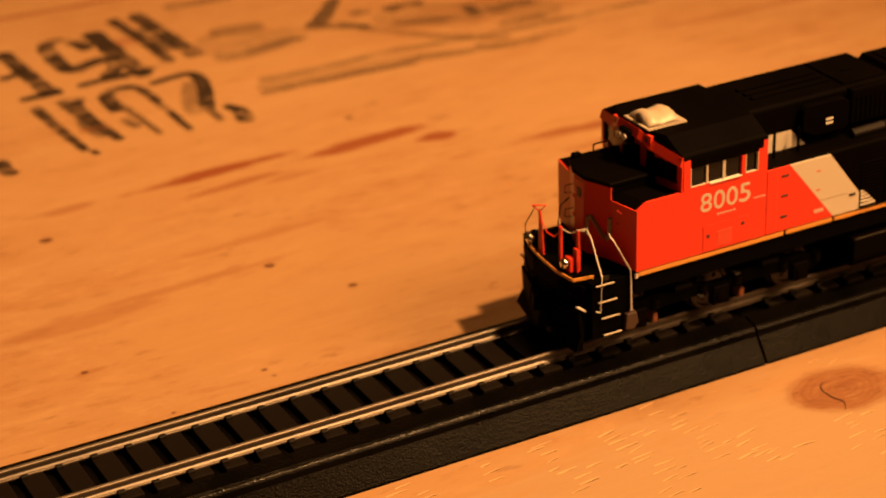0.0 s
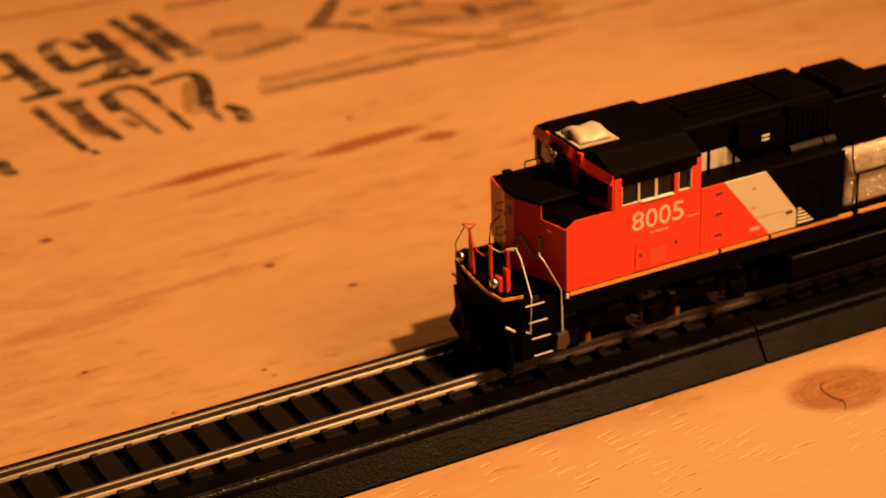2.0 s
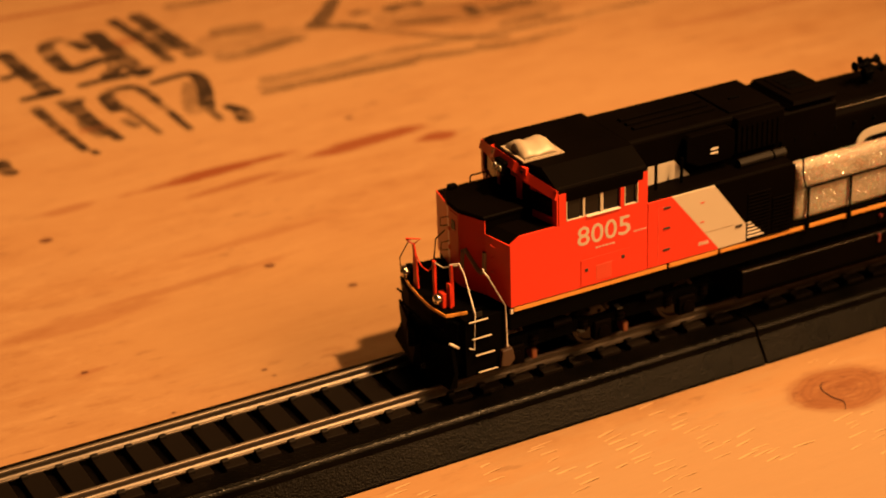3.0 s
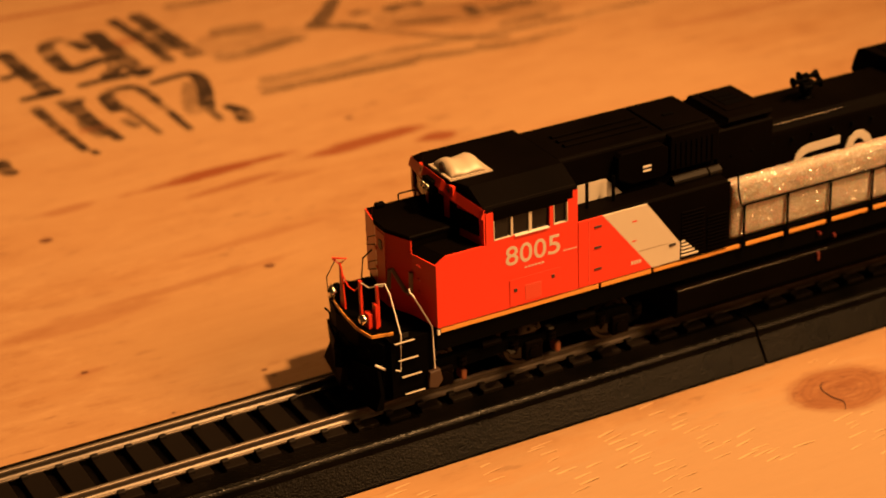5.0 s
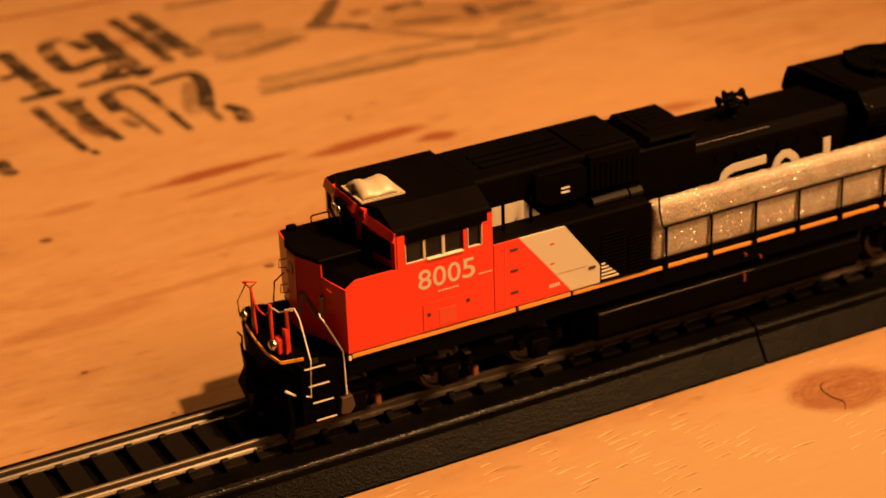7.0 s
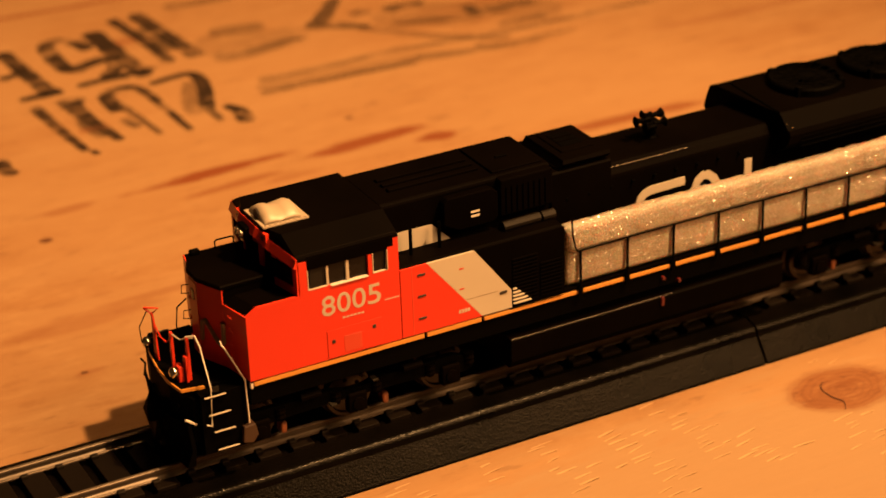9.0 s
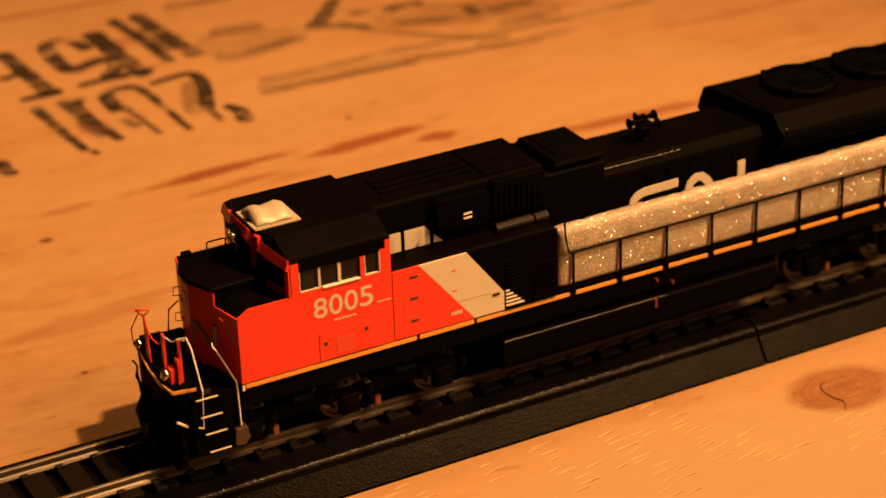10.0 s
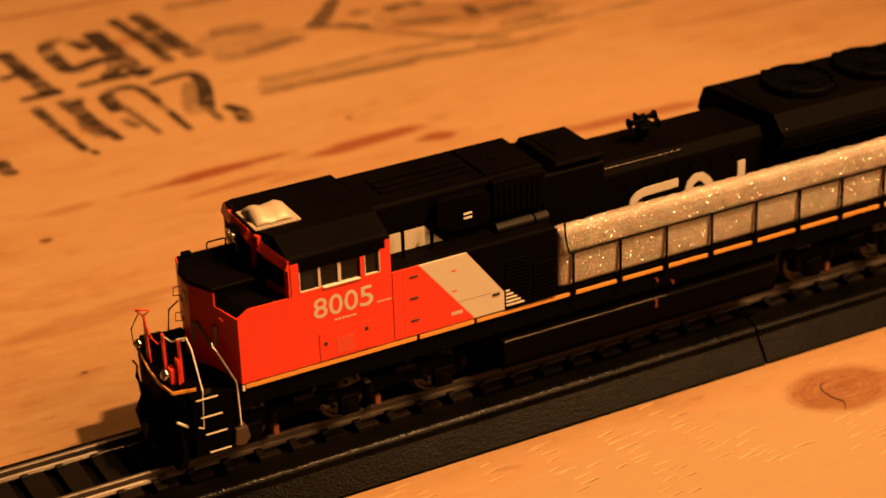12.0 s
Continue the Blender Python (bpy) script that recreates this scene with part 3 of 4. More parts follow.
def cab(top):
    plan = [(13.2, -17.4), (11.2, -9), (10.4, -4), (10.4, 4), (11.2, 9), (13.2, 17.4), (37.2, 17.4), (37.2, -17.4)]
    core = part("cab", loft([plan_ring(plan, 38.0), plan_ring(plan, 48.0)]), GLASS, top, "dark cab interior behind smoked glazing")
    for s in (-1, 1):
        def slab(name, x0, x1, z0, z1, mat, label="", proud=0.0, bev=0.05):
            a, b = sorted((s * 17.3, s * (HALF + proud)))
            return part(name, box(x0, x1, a, b, z0, z1, bev), mat, core, label)
        slab("side_panel", 13.2, 37.7, 20.9, 39.3, RED, "red-orange cab side panel", 0.0, 0.0)
        slab("pillar", 13.2, 15.2, 39.3, 46.6, RED)
        slab("pillar", 30.1, 31.1, 39.3, 44.4, RED)
        slab("pillar", 35.0, 37.7, 39.3, 46.9, RED)
        slab("window_band", 15.2, 34.9, 44.4, 47.6, BLACK, "black band above the cab windows", 0.05)
        slab("window_band", 34.9, 36.4, 45.0, 47.6, BLACK, "", 0.06)
        slab("pillar", 19.9, 20.5, 39.3, 44.4, CREAM, "pale window post", -0.25)
        slab("pillar", 24.7, 25.5, 39.3, 44.4, CREAM, "pale sliding window post", -0.25)
        slab("shade_panel", 16.0, 19.0, 39.5, 44.4, GREY, "grey sliding window panel", -0.45)
        for x0, x1 in ((15.2, 20.0), (31.2, 34.9)):
            slab("window_sill", x0, x1, 39.3, 39.46, CREAM, "thin pale window frame", 0.02)
        slab("window_sill", 20.8, 30.0, 39.1, 39.35, WHITE, "white armrest sill", 0.35)
        for x in (15.2, 31.15, 34.75):
            slab("window_frame", x, x + 0.25, 39.4, 44.4, CREAM, "", 0.08)
    # the front: centre post, headlight, number boards and windshields framed in red
    def face(x0, y0, x1, y1, z0, z1, mat, name, label="", thick=0.5):
        a, b = Vector((x0, y0, 0)), Vector((x1, y1, 0))
        nrm = Vector((-(b - a).y, (b - a).x, 0)).normalized() * thick
        if nrm.x > 0:
            nrm = -nrm
        ring = [a, b, b + nrm, a + nrm]
        return part(name, loft([[(p.x, p.y, z0) for p in ring], [(p.x, p.y, z1) for p in ring]]), mat, core, label)
    for s in (-1, 1):
        face(13.2, s * 17.9, 12.9, s * 16.4, 38.5, 47.5, RED, "front_pillar")
        face(10.75, s * 5.6, 10.45, s * 4.0, 38.5, 47.2, RED, "front_pillar", "red windshield post")
        face(10.44, s * 3.98, 10.4, s * 2.2, 38.5, 47.2, GLASS, "door_window", "dark glazing of the front door", 0.3)
        face(13.2, s * 17.6, 10.8, s * 5.7, 38.4, 40.2, RED, "windshield_frame", "red sill under the windshield")
        face(13.2, s * 17.6, 11.2, s * 9, 45.4, 47.6, RED, "windshield_frame", "red band over the windshield")
        face(11.18, s * 8.9, 10.8, s * 5.7, 46.2, 48.0, RED, "windshield_frame")
        face(11.0, s * 8.2, 10.3, s * 2.4, 46.9, 50.3, RED, "number_board_hood", "red housing round the number board", 0.9)
        face(9.98, s * 7.2, 9.45, s * 3.6, 47.75, 49.35, MARK, "number_board", "dark number board with pale digits", 0.25)
    board = lettering("number_board_digits", "8005", -7.0, -3.8, 47.95, 49.15, 0.0, LOGO, core, "dim number board digits")
    board.matrix_basis = Matrix.Translation((9.3 * MM, -0.4 * MM, 0)) @ pose(0, 0, 0, 0, 0, -82) @ Matrix.Translation((10.0 * MM, 0, 0))
    part("headlight_housing", box(7.6, 10.8, -2.3, 2.3, 46.6, 50.0, 0.4), SOOT, core, "black headlight housing")
    for y in (-1.1, 1.1):
        lamp_bm = lathe([(0.0, 0.75), (-0.5, 0.95), (-0.8, 0.95), (-0.8, 0.7), (-0.3, 0.5)], "x", 16, (7.7, y, 48.4))
        part("headlight", lamp_bm, CHROME, core, "chrome ringed headlight", True)
    for s in (-1, 1):
        part("wiper", rod([(11.0, s * 12, 46.0), (11.2, s * 12.6, 42.0)], 0.12, 5), SOOT, core)
    # roof with sloping sides and a red visor edge
    eave = [(13.0, -18.2), (11.0, -9), (9.6, -4.5), (9.6, 4.5), (11.0, 9), (13.0, 18.2), (37.7, 18.2), (37.7, -18.2)]
    mid = [(x, y * 0.985) for x, y in eave]
    up = [(12.5, -11.5), (11.3, -8), (10.0, -4.3), (10.0, 4.3), (11.3, 8), (12.5, 11.5), (37.5, 11.5), (37.5, -11.5)]
    z_e = [46.7, 48.0, 50.2, 50.2, 48.0, 46.7, 46.7, 46.7]
    r0 = [(x, y, z + 0.4) for (x, y), z in zip(eave, z_e)]
    r1 = [(x, y, z + 0.9) for (x, y), z in zip(mid, z_e)]
    r2 = plan_ring(up, 51.2)
    part("cab_roof", loft([r0, r1, r2]), BLACK, core, "black cab roof with sloping sides")
    edge = [(13.0, -18.0, 47.1), (11.0, -9, 48.5), (9.5, -4.5, 50.5), (9.5, 4.5, 50.5), (11.0, 9, 48.5), (13.0, 18.0, 47.1)]
    bm = bmesh.new()
    for a, b in zip(edge, edge[1:]):
        a, b = Vector(a), Vector(b)
        loft([[a + Vector(o) for o in ((-0.92, 0, -1.6), (-0.2, 0, -1.9), (0.6, 0, 0.2), (-0.1, 0, 0.6))],
              [b + Vector(o) for o in ((-0.92, 0, -1.6), (-0.2, 0, -1.9), (0.6, 0, 0.2), (-0.1, 0, 0.6))]], bm)
    part("visor_edge", bm, RED, core, "red front edge of the cab roof")
    # roof cooler: flanged tray with a domed, creased cover
    tray = part("roof_cooler", box(10.2, 21.4, -7.2, 3.8, 51.15, 51.6, 0.12), IVORY, core, "cream roof air conditioner with a domed cover")
    dome = []
    for u, h in ((0.0, 0.15), (0.05, 1.5), (0.16, 2.15), (0.30, 2.05), (0.46, 1.35), (0.60, 1.75), (0.80, 2.15), (0.93, 1.7), (1.0, 0.15)):
        x = 11.0 + u * 9.2
        flat = 1.0 if h > 1.6 or h < 0.5 else 0.8
        dome.append([(x, -6.3, 51.58), (x, -6.0, 51.6 + h * 0.42 * flat), (x, -4.2, 51.6 + h * 0.92 * flat), (x, -1.7, 51.6 + h * 1.2), (x, 0.9, 51.6 + h), (x, 2.7, 51.6 + h * 0.5), (x, 3.1, 51.58)])
    part("cover", loft(dome), IVORY, tray, "", True)
    part("intake", lathe([(11.2, 1.5), (10.85, 1.35)], "x", 14, (0, -1.7, 52.5)), MARK, tray, "dark round intake")
    for i in range(9):
        part("rivet", box(10.7 + i * 1.2, 11.2 + i * 1.2, -7.1, -6.6, 51.6, 51.8), IVORY, tray)
    # number, builder bar and access door
    for i, digit in enumerate("8005"):
        lettering("digit", digit, 18.2 + 3.78 * i, 21.5 + 3.78 * i, 31.9, 36.8, -HALF, CREAM, core, "large cream digit on the cab side")
    prints = [(23.2 + 0.92 * i, 23.85 + 0.92 * i, 30.3, 30.7) for i in range(6)] + [(33.8 + 0.62 * i, 34.25 + 0.62 * i, 31.9, 32.2) for i in range(6)]
    for x0, x1, z0, z1 in prints:
        part("small_print", box(x0, x1, -HALF - 0.05, -HALF + 0.1, z0, z1), CREAM, core, "cream bar of tiny lettering")
    panel = part("access_door", box(19.1, 32.8, -HALF - 0.14, -HALF + 0.1, 21.1, 28.1, 0.05), RED, core, "red access door on the cab side")
    part("vent", box(23.2, 27.6, -HALF - 0.2, -HALF, 21.8, 25.9, 0.06), REDVENT, panel, "darker red vent mesh")
    for x, z in ((20.6, 25.2), (30.8, 26.2)):
        part("latch", box(x - 0.45, x + 0.45, -HALF - 0.25, -HALF, z - 0.45, z + 0.45, 0.1), MARK, panel)


def equipment_box(top):
    core = part("equipment_box", prism([(-17.7, 20.9), (-17.7, 37.6), (-16.5, 38.3), (-10, 38.6), (-10, 20.9)], 37.8, 81.0), BLACK, top, "black equipment box behind the cab")
    def skin(name, pts, mat, label, proud=0.0):
        return part(name, prism(pts, -HALF - proud, -17.6, "y", 0.05), mat, core, label)
    skin("panel", [(37.9, 20.9), (37.9, 38.2), (44.7, 38.2), (58.6, 20.9)], RED, "red part of the diagonal paint scheme")
    skin("panel", [(44.7, 38.2), (57.0, 38.2), (66.6, 25.6), (66.6, 20.9), (58.6, 20.9)], CREAM, "cream diagonal band")
    skin("panel", [(57.0, 38.2), (81.0, 38.2), (81.0, 20.9), (66.6, 20.9), (66.6, 25.6)], BLACK, "black part of the diagonal paint scheme")
    part("seam", box(40.7, 40.9, -HALF - 0.05, -HALF + 0.1, 20.9, 38.2), REDVENT, core)
    for z in (24.5, 30.2, 35.6):
        part("hinge", box(42.2, 44.2, -HALF - 0.2, -HALF + 0.1, z, z + 0.5, 0.08), MARK, core, "small dark door hinge")
    part("hinge", box(63.4, 65.3, -HALF - 0.2, -HALF + 0.1, 25.2, 25.9, 0.08), MARK, core)
    part("door_line", box(54.5, 63.0, -HALF - 0.04, -HALF + 0.1, 26.2, 26.35), LOGO, core)
    for i in range(4):
        part("small_print", box(52.6 + 0.75 * i, 53.15 + 0.75 * i, -HALF - 0.05, -HALF + 0.1, 23.2, 24.1), CREAM, core, "cream bar of tiny lettering")
    for x, z in ((52.9, 34.4), (52.9, 29.2)):
        part("small_print", box(x, x + 1.2, -HALF - 0.05, -HALF + 0.1, z, z + 0.35), REDVENT, core, "faint red warning mark")
    part("louvre_frame", box(67.0, 80.6, -HALF - 0.25, -HALF + 0.1, 20.95, 21.5, 0.05), BLACK, core)
    for x0, x1, n0, n1 in ((66.9, 73.6, 21.8, 33.2), (74.4, 80.4, 21.8, 30.4)):
        z = n0
        while z < n1:
            cut = 66.6 + (26.9 - z) * 1.0
            a, b = [(-HALF + 0.1, z), (-HALF - 0.35, z - 0.05), (-HALF - 0.35, z + 0.2), (-HALF + 0.1, z + 0.36)], x1
            if cut > x0 + 0.3:
                part("slat", prism(a, x0, min(cut, x1)), CREAM, core, "cream louvre slat")
            if cut < x1 - 0.3:
                part("slat", prism(a, max(cut, x0), x1), BLACK, core)
            z += 0.95
    # rail over the box, with the cream band of the hood behind it
    for x in (43.6, 51.0):
        part("rail_post", rod([(x, -12.6, 38.4), (x, -12.6, 45.0)], 0.42, 6), SOOT, core)


def hood(top):
    h = part("hood", prism([(-10, 20.9), (-10, 50.1), (-9.7, 50.7), (-9.0, 51.1), (9.0, 51.1), (10, 50.1), (10, 20.9)], 37.7, 82.0, "x", 0.15), BLACK, top, "long black engine hood")
    part("paint_band", prism([(38.2, 37), (38.2, 43.4), (50.4, 43.4), (56.6, 37)], -10.1, -9.8, "y"), CREAM, h, "cream diagonal band on the hood")
    for y in (-4.6, -1.6, 1.4):
        part("roof_rib", box(42.5, 66, y, y + 1.5, 51.0, 51.7, 0.15), BLACK, h, "black raised roof rib")
    part("roof_hatch", box(67.5, 81, -8.2, 7.6, 50.9, 51.6, 0.2), BLACK, h)
    part("hatch_grip", box(72, 75, -2.0, -1.2, 51.6, 52.0, 0.1), SOOT, h)
    duct = prism([(52.6, 43.0), (52.6, 48.6), (53.6, 49.6), (65.0, 49.6), (66.8, 48.4), (66.8, 42.0), (65.6, 41.0), (56.5, 41.0)], -12.2, -9.8, "y", 0.3)
    b = part("blower_housing", duct, BLACK, h, "rounded black blower housing")
    for z in (43.6, 44.7):
        part("small_print", box(59.6, 61.8, -12.3, -12.1, z, z + 0.5), WHITE, b, "two small white label bars")
    part("filter_box", box(67.6, 81.6, -12.0, -8.0, 41.6, 50.8, 0.35), BLACK, h, "black filter box with upright fins")
    for i in range(8):
        part("filter_fin", box(69 + i * 1.5, 69.5 + i * 1.5, -12.3, -11.9, 42.5, 48.8), BLACK, h)
    for x0, x1 in ((67.6, 77.4), (78.0, 81.4)):
        part("muffler", rod([(x0, -12.6, 39.3), (x1, -12.6, 39.4)], 1.25, 12), SPIKE, h, "grey cylindrical duct")
    # exhaust stack hatch
    st = part("stack_hatch", box(84.0, 97.6, -8.8, 7.2, 48.4, 49.0, 0.2), BLACK, h, "raised black exhaust hatch")
    slab = part("hatch_rim", loft([[(84.2, -9.6, 48.9), (98.0, -9.6, 48.9), (98.0, 7.4, 48.9), (84.2, 7.4, 48.9)],
                            [(85.0, -10.9, 50.2), (98.2, -10.9, 50.2), (98.2, 7.2, 50.2), (85.0, 7.2, 50.2)],
                            [(85.4, -10.4, 51.0), (98.2, -10.4, 51.0), (98.2, 7.0, 51.0), (85.4, 7.0, 51.0)]]), BLACK, st, "thick overhanging hatch lid")
    part("lid_step", box(87.4, 96.4, -6.4, 5.4, 50.9, 51.3, 0.12), BLACK, slab)
    part("stack_opening", box(89.0, 94.8, -3.8, 3.6, 51.28, 51.45, 0.05), SOOT, slab, "black square exhaust opening")
    for y in (-1.4, 1.0):
        part("stack_divider", box(89.2, 94.6, y, y + 0.3, 51.4, 51.6), BLACK, slab)
    part("hood", prism([(-10.6, 20.9), (-10.6, 48.0), (-10.0, 48.5), (10.0, 48.5), (10.6, 48.0), (10.6, 20.9)], 82.05, 98.6, "x", 0.12), BLACK, top, "black hood section below the exhaust")
    low = part("hood", prism([(-10, 20.9), (-10, 43.0), (-9.8, 43.7), (-8.6, 45.2), (-7.6, 45.9), (7.6, 45.9), (8.6, 45.2), (9.8, 43.7), (10, 43.0), (10, 20.9)], 98.65, 240, "x", 0.12), BLACK, top, "black rear hood with a rounded roof edge")
    # pale rods draw the broken highlight on the rounded roof edge
    for i in range(13):
        part("roof_highlight", rod([(99.2 + 1.75 * i, -8.62, 45.18), (100.5 + 1.75 * i, -8.62, 45.18)], 0.045, 5), IVORY, low, "pale dashes standing in for the highlight along the roof edge")
    for i in range(9):
        part("bolt", box(86 + i * 6.2, 86.7 + i * 6.2, -10.75, -9.9, 40.6, 41.3, 0.1), SOOT, low)
    # emblem strokes on the hood side, hidden below by foam
    c = [(107.6, 31.5), (106.8, 34.2), (107.3, 35.7), (108.4, 36.7), (110.2, 37.2), (120.0, 37.4)]
    n = [(122.6, 31), (122.9, 34.4), (123.7, 36.3), (125.2, 37.4), (126.9, 37.3), (128.4, 36.1), (130.8, 32)]
    k = [(138.7, 31), (138.7, 38.8)]
    for line in (c, n, k):
        pts = [Vector((x, z)) for x, z in line]
        one, two = [], []
        for i, p in enumerate(pts):
            d = (pts[min(i + 1, len(pts) - 1)] - pts[max(i - 1, 0)]).normalized()
            one.append(p + Vector((-d.y, d.x)) * 1.1)
            two.append(p - Vector((-d.y, d.x)) * 1.1)
        part("emblem", prism(one + two[::-1], -10.25, -9.8, "y"), CREAM, low, "cream rounded emblem stroke")
    # radiator wings and fans
    prof = [(-10.2, 38.5), (-13.6, 40.6), (-15.0, 42.4), (-15.2, 44.4), (-14.6, 45.6), (-11.6, 48.6), (-10.9, 49.2), (11.6, 49.9), (13.2, 49.2), (14.4, 46.0), (14.6, 43.4), (10.2, 38.5)]
    bm = loft([[(147.6 - 0.16 * (y + 15) - (0.5 if z < 44 else 0) - 0.25 * (z < 40), y, z) for y, z in prof], [(242.0, y, z) for y, z in prof]])
    rad = part("radiator_wing", bm, BLACK, top, "flared black radiator section")
    part("wing_lip", prism([(-10.9, 49.0), (-14.6, 45.5), (-14.9, 45.7), (-11.1, 49.5), (11.2, 50.2), (11.2, 49.7)], 147.0, 147.5, "x", 0.08), SOOT, rad)
    for x, y, z in ((147.6, -13.2, 46.9), (149.0, -13.9, 46.2)):
        part("bolt_head", lathe([(y + 0.2, 0.22), (y - 0.25, 0.2), (y - 0.3, 0.1)], "y", 8, (x, 0, z)), CHROME, rad, "tiny bright bolt head")
    for z0 in (40.9, 42.2, 43.4):
        part("grille_bar", box(151, 240, -15.35, -14.4, z0, z0 + 0.25, 0.06), SOOT, rad)
    for x in (164.0, 186.5, 209.0, 231.5):
        fan = part("radiator_fan", lathe([(49.0, 9.6), (51.0, 9.6), (51.5, 9.2), (51.5, 8.5), (50.2, 8.3)], "z", 32, (x, 1.2, 0)), SOOT, rad, "round black cooling fan shroud")
        for j in range(8):
            a = j * math.pi / 8
            part("fan_bar", rod([(x - 8.6 * math.cos(a), 1.2 - 8.6 * math.sin(a), 51.4), (x + 8.6 * math.cos(a), 1.2 + 8.6 * math.sin(a), 51.4)], 0.16, 4), SOOT, fan)
        for r in (3.2, 6.0):
            part("guard_ring", rod([(x + r * math.cos(a), 1.2 + r * math.sin(a), 51.55) for a in [2 * math.pi * k / 20 for k in range(21)]], 0.14, 4), SOOT, fan)
        part("fan_hub", lathe([(50.4, 2.0), (51.6, 1.8), (51.8, 0.8)], "z", 12, (x, 1.2, 0)), SOOT, fan)
        for a in (0.6, 2.2, 3.9, 5.4):
            part("fan_lug", box(x + 9.2 * math.cos(a) - 0.8, x + 9.2 * math.cos(a) + 0.8, 1.2 + 9.2 * math.sin(a) - 0.6, 1.2 + 9.2 * math.sin(a) + 0.6, 49.1, 52.0, 0.2), SOOT, fan)
    # horn cluster
    hn = part("horn", lathe([(45.6, 1.7), (46.2, 1.7), (46.6, 1.0), (49.4, 0.9), (49.8, 1.5), (50.6, 1.5), (50.8, 0.6)], "z", 12, (116.6, 0.3, 0)), SOOT, top, "black air horn cluster on the roof")
    part("manifold", box(114.4, 118.6, -1.5, 1.9, 49.4, 50.5, 0.3), SOOT, hn)
    part("valve", box(115.6, 117.6, -1.2, 1.6, 47.0, 48.6, 0.3), SOOT, hn)
    for x, y, z, n, d in ((116.4, 1.5, 50.9, 4.2, 1), (115.6, -0.4, 51.1, 3.6, -1), (116.2, 0.4, 51.9, 1.8, -1), (117.2, -1.2, 50.0, 2.6, 1), (116.4, -1.6, 49.4, 2.4, -1)):
        bell = [(x - d * 0.9, 0.3), (x - d * 0.7, 0.7), (x, 0.65), (x + d * 0.25 * n, 0.45), (x + d * 0.62 * n, 0.62), (x + d * 0.85 * n, 0.95), (x + d * n, 1.4), (x + d * n * 1.02, 1.35), (x + d * n * 0.9, 0.6)]
        part("horn_bell", lathe(bell, "x", 14, (0, y, z)), SOOT, hn, "", True)


def frame_and_walkway(top):
    sill = part("underframe", box(0.0, 240, -17.3, 17.3, 14.5, 20.9, 0.2), SOOT, top, "black underframe sill and walkway")
    part("walkway", box(81.2, 240, -17.9, 17.9, 20.9, 21.4, 0.1), BLACK, sill)
    posts = [85.3 + 13.13 * i for i in range(12)]
    cuts = [0.9, 43.9, 58.9] + posts + [240]
    for a, b in zip(cuts, cuts[1:]):
        for s in (-1, 1):
            y0, y1 = sorted((s * 17.2, s * 17.95))
            part("sill_stripe", box(a + (0.4 if a > 1 else 0), b - 0.4, y0, y1, 19.4, 20.5 if a < 50 else 20.25, 0.06), YELLOW, sill, "yellow stripe along the sill")
    part("jacking_pad", box(0.05, 0.7, -17.9, -17.0, 18.9, 20.2, 0.1), WHITE, sill)
    for s in (-1, 1):
        rail = part("handrail", rod([(82.5, s * 18.9, 40.4), (82.8, s * 18.9, 35.7), (83.6, s * 18.9, 32.0), (84.5, s * 18.4, 30.9), (86.1, s * 18.2, 30.9), (111, s * 18.2, 31.0), (238, s * 18.2, 30.6)], 0.24, 6), SOOT, top, "thin black wire handrail")
        for x in posts:
            p = part("stanchion", rod([(x, s * 18.2, 18.9), (x, s * 18.2, 30.9)], 0.34, 6), SOOT, rail)
            part("foot", box(x - 0.6, x + 0.6, s * 18.1 - 0.35, s * 18.1 + 0.35, 18.6, 21.2, 0.1), SOOT, rail)
    tank = part("fuel_tank", prism([(-16.6, 4.0), (-17.8, 6.0), (-17.8, 11.6), (-17.2, 12.1), (17.2, 12.1), (17.8, 11.6), (17.8, 6.0), (16.6, 4.0)], 66.3, 145, "x", 0.15), BLACK, sill, "black fuel tank under the frame")
    # thin rod put in as the highlight on the tank's top bevel
    part("tank_highlight", rod([(66.6, -17.55, 11.95), (112, -17.55, 11.95)], 0.06, 5), WHEEL, tank, "thin metal rod standing in for the highlight along the tank top")
    part("tank_top", box(70, 142, -15.5, 15.5, 12.0, 14.6), SOOT, tank)
    for x, z, h in ((108.6, 16.6, 0.8), (113.2, 14.8, 0.9), (108.4, 9.6, 2.2)):
        part("fuel_fitting", box(x, x + 0.8, -18.3, -17.2, z, z + h, 0.15), REDDOT, tank, "small red fuel fitting")


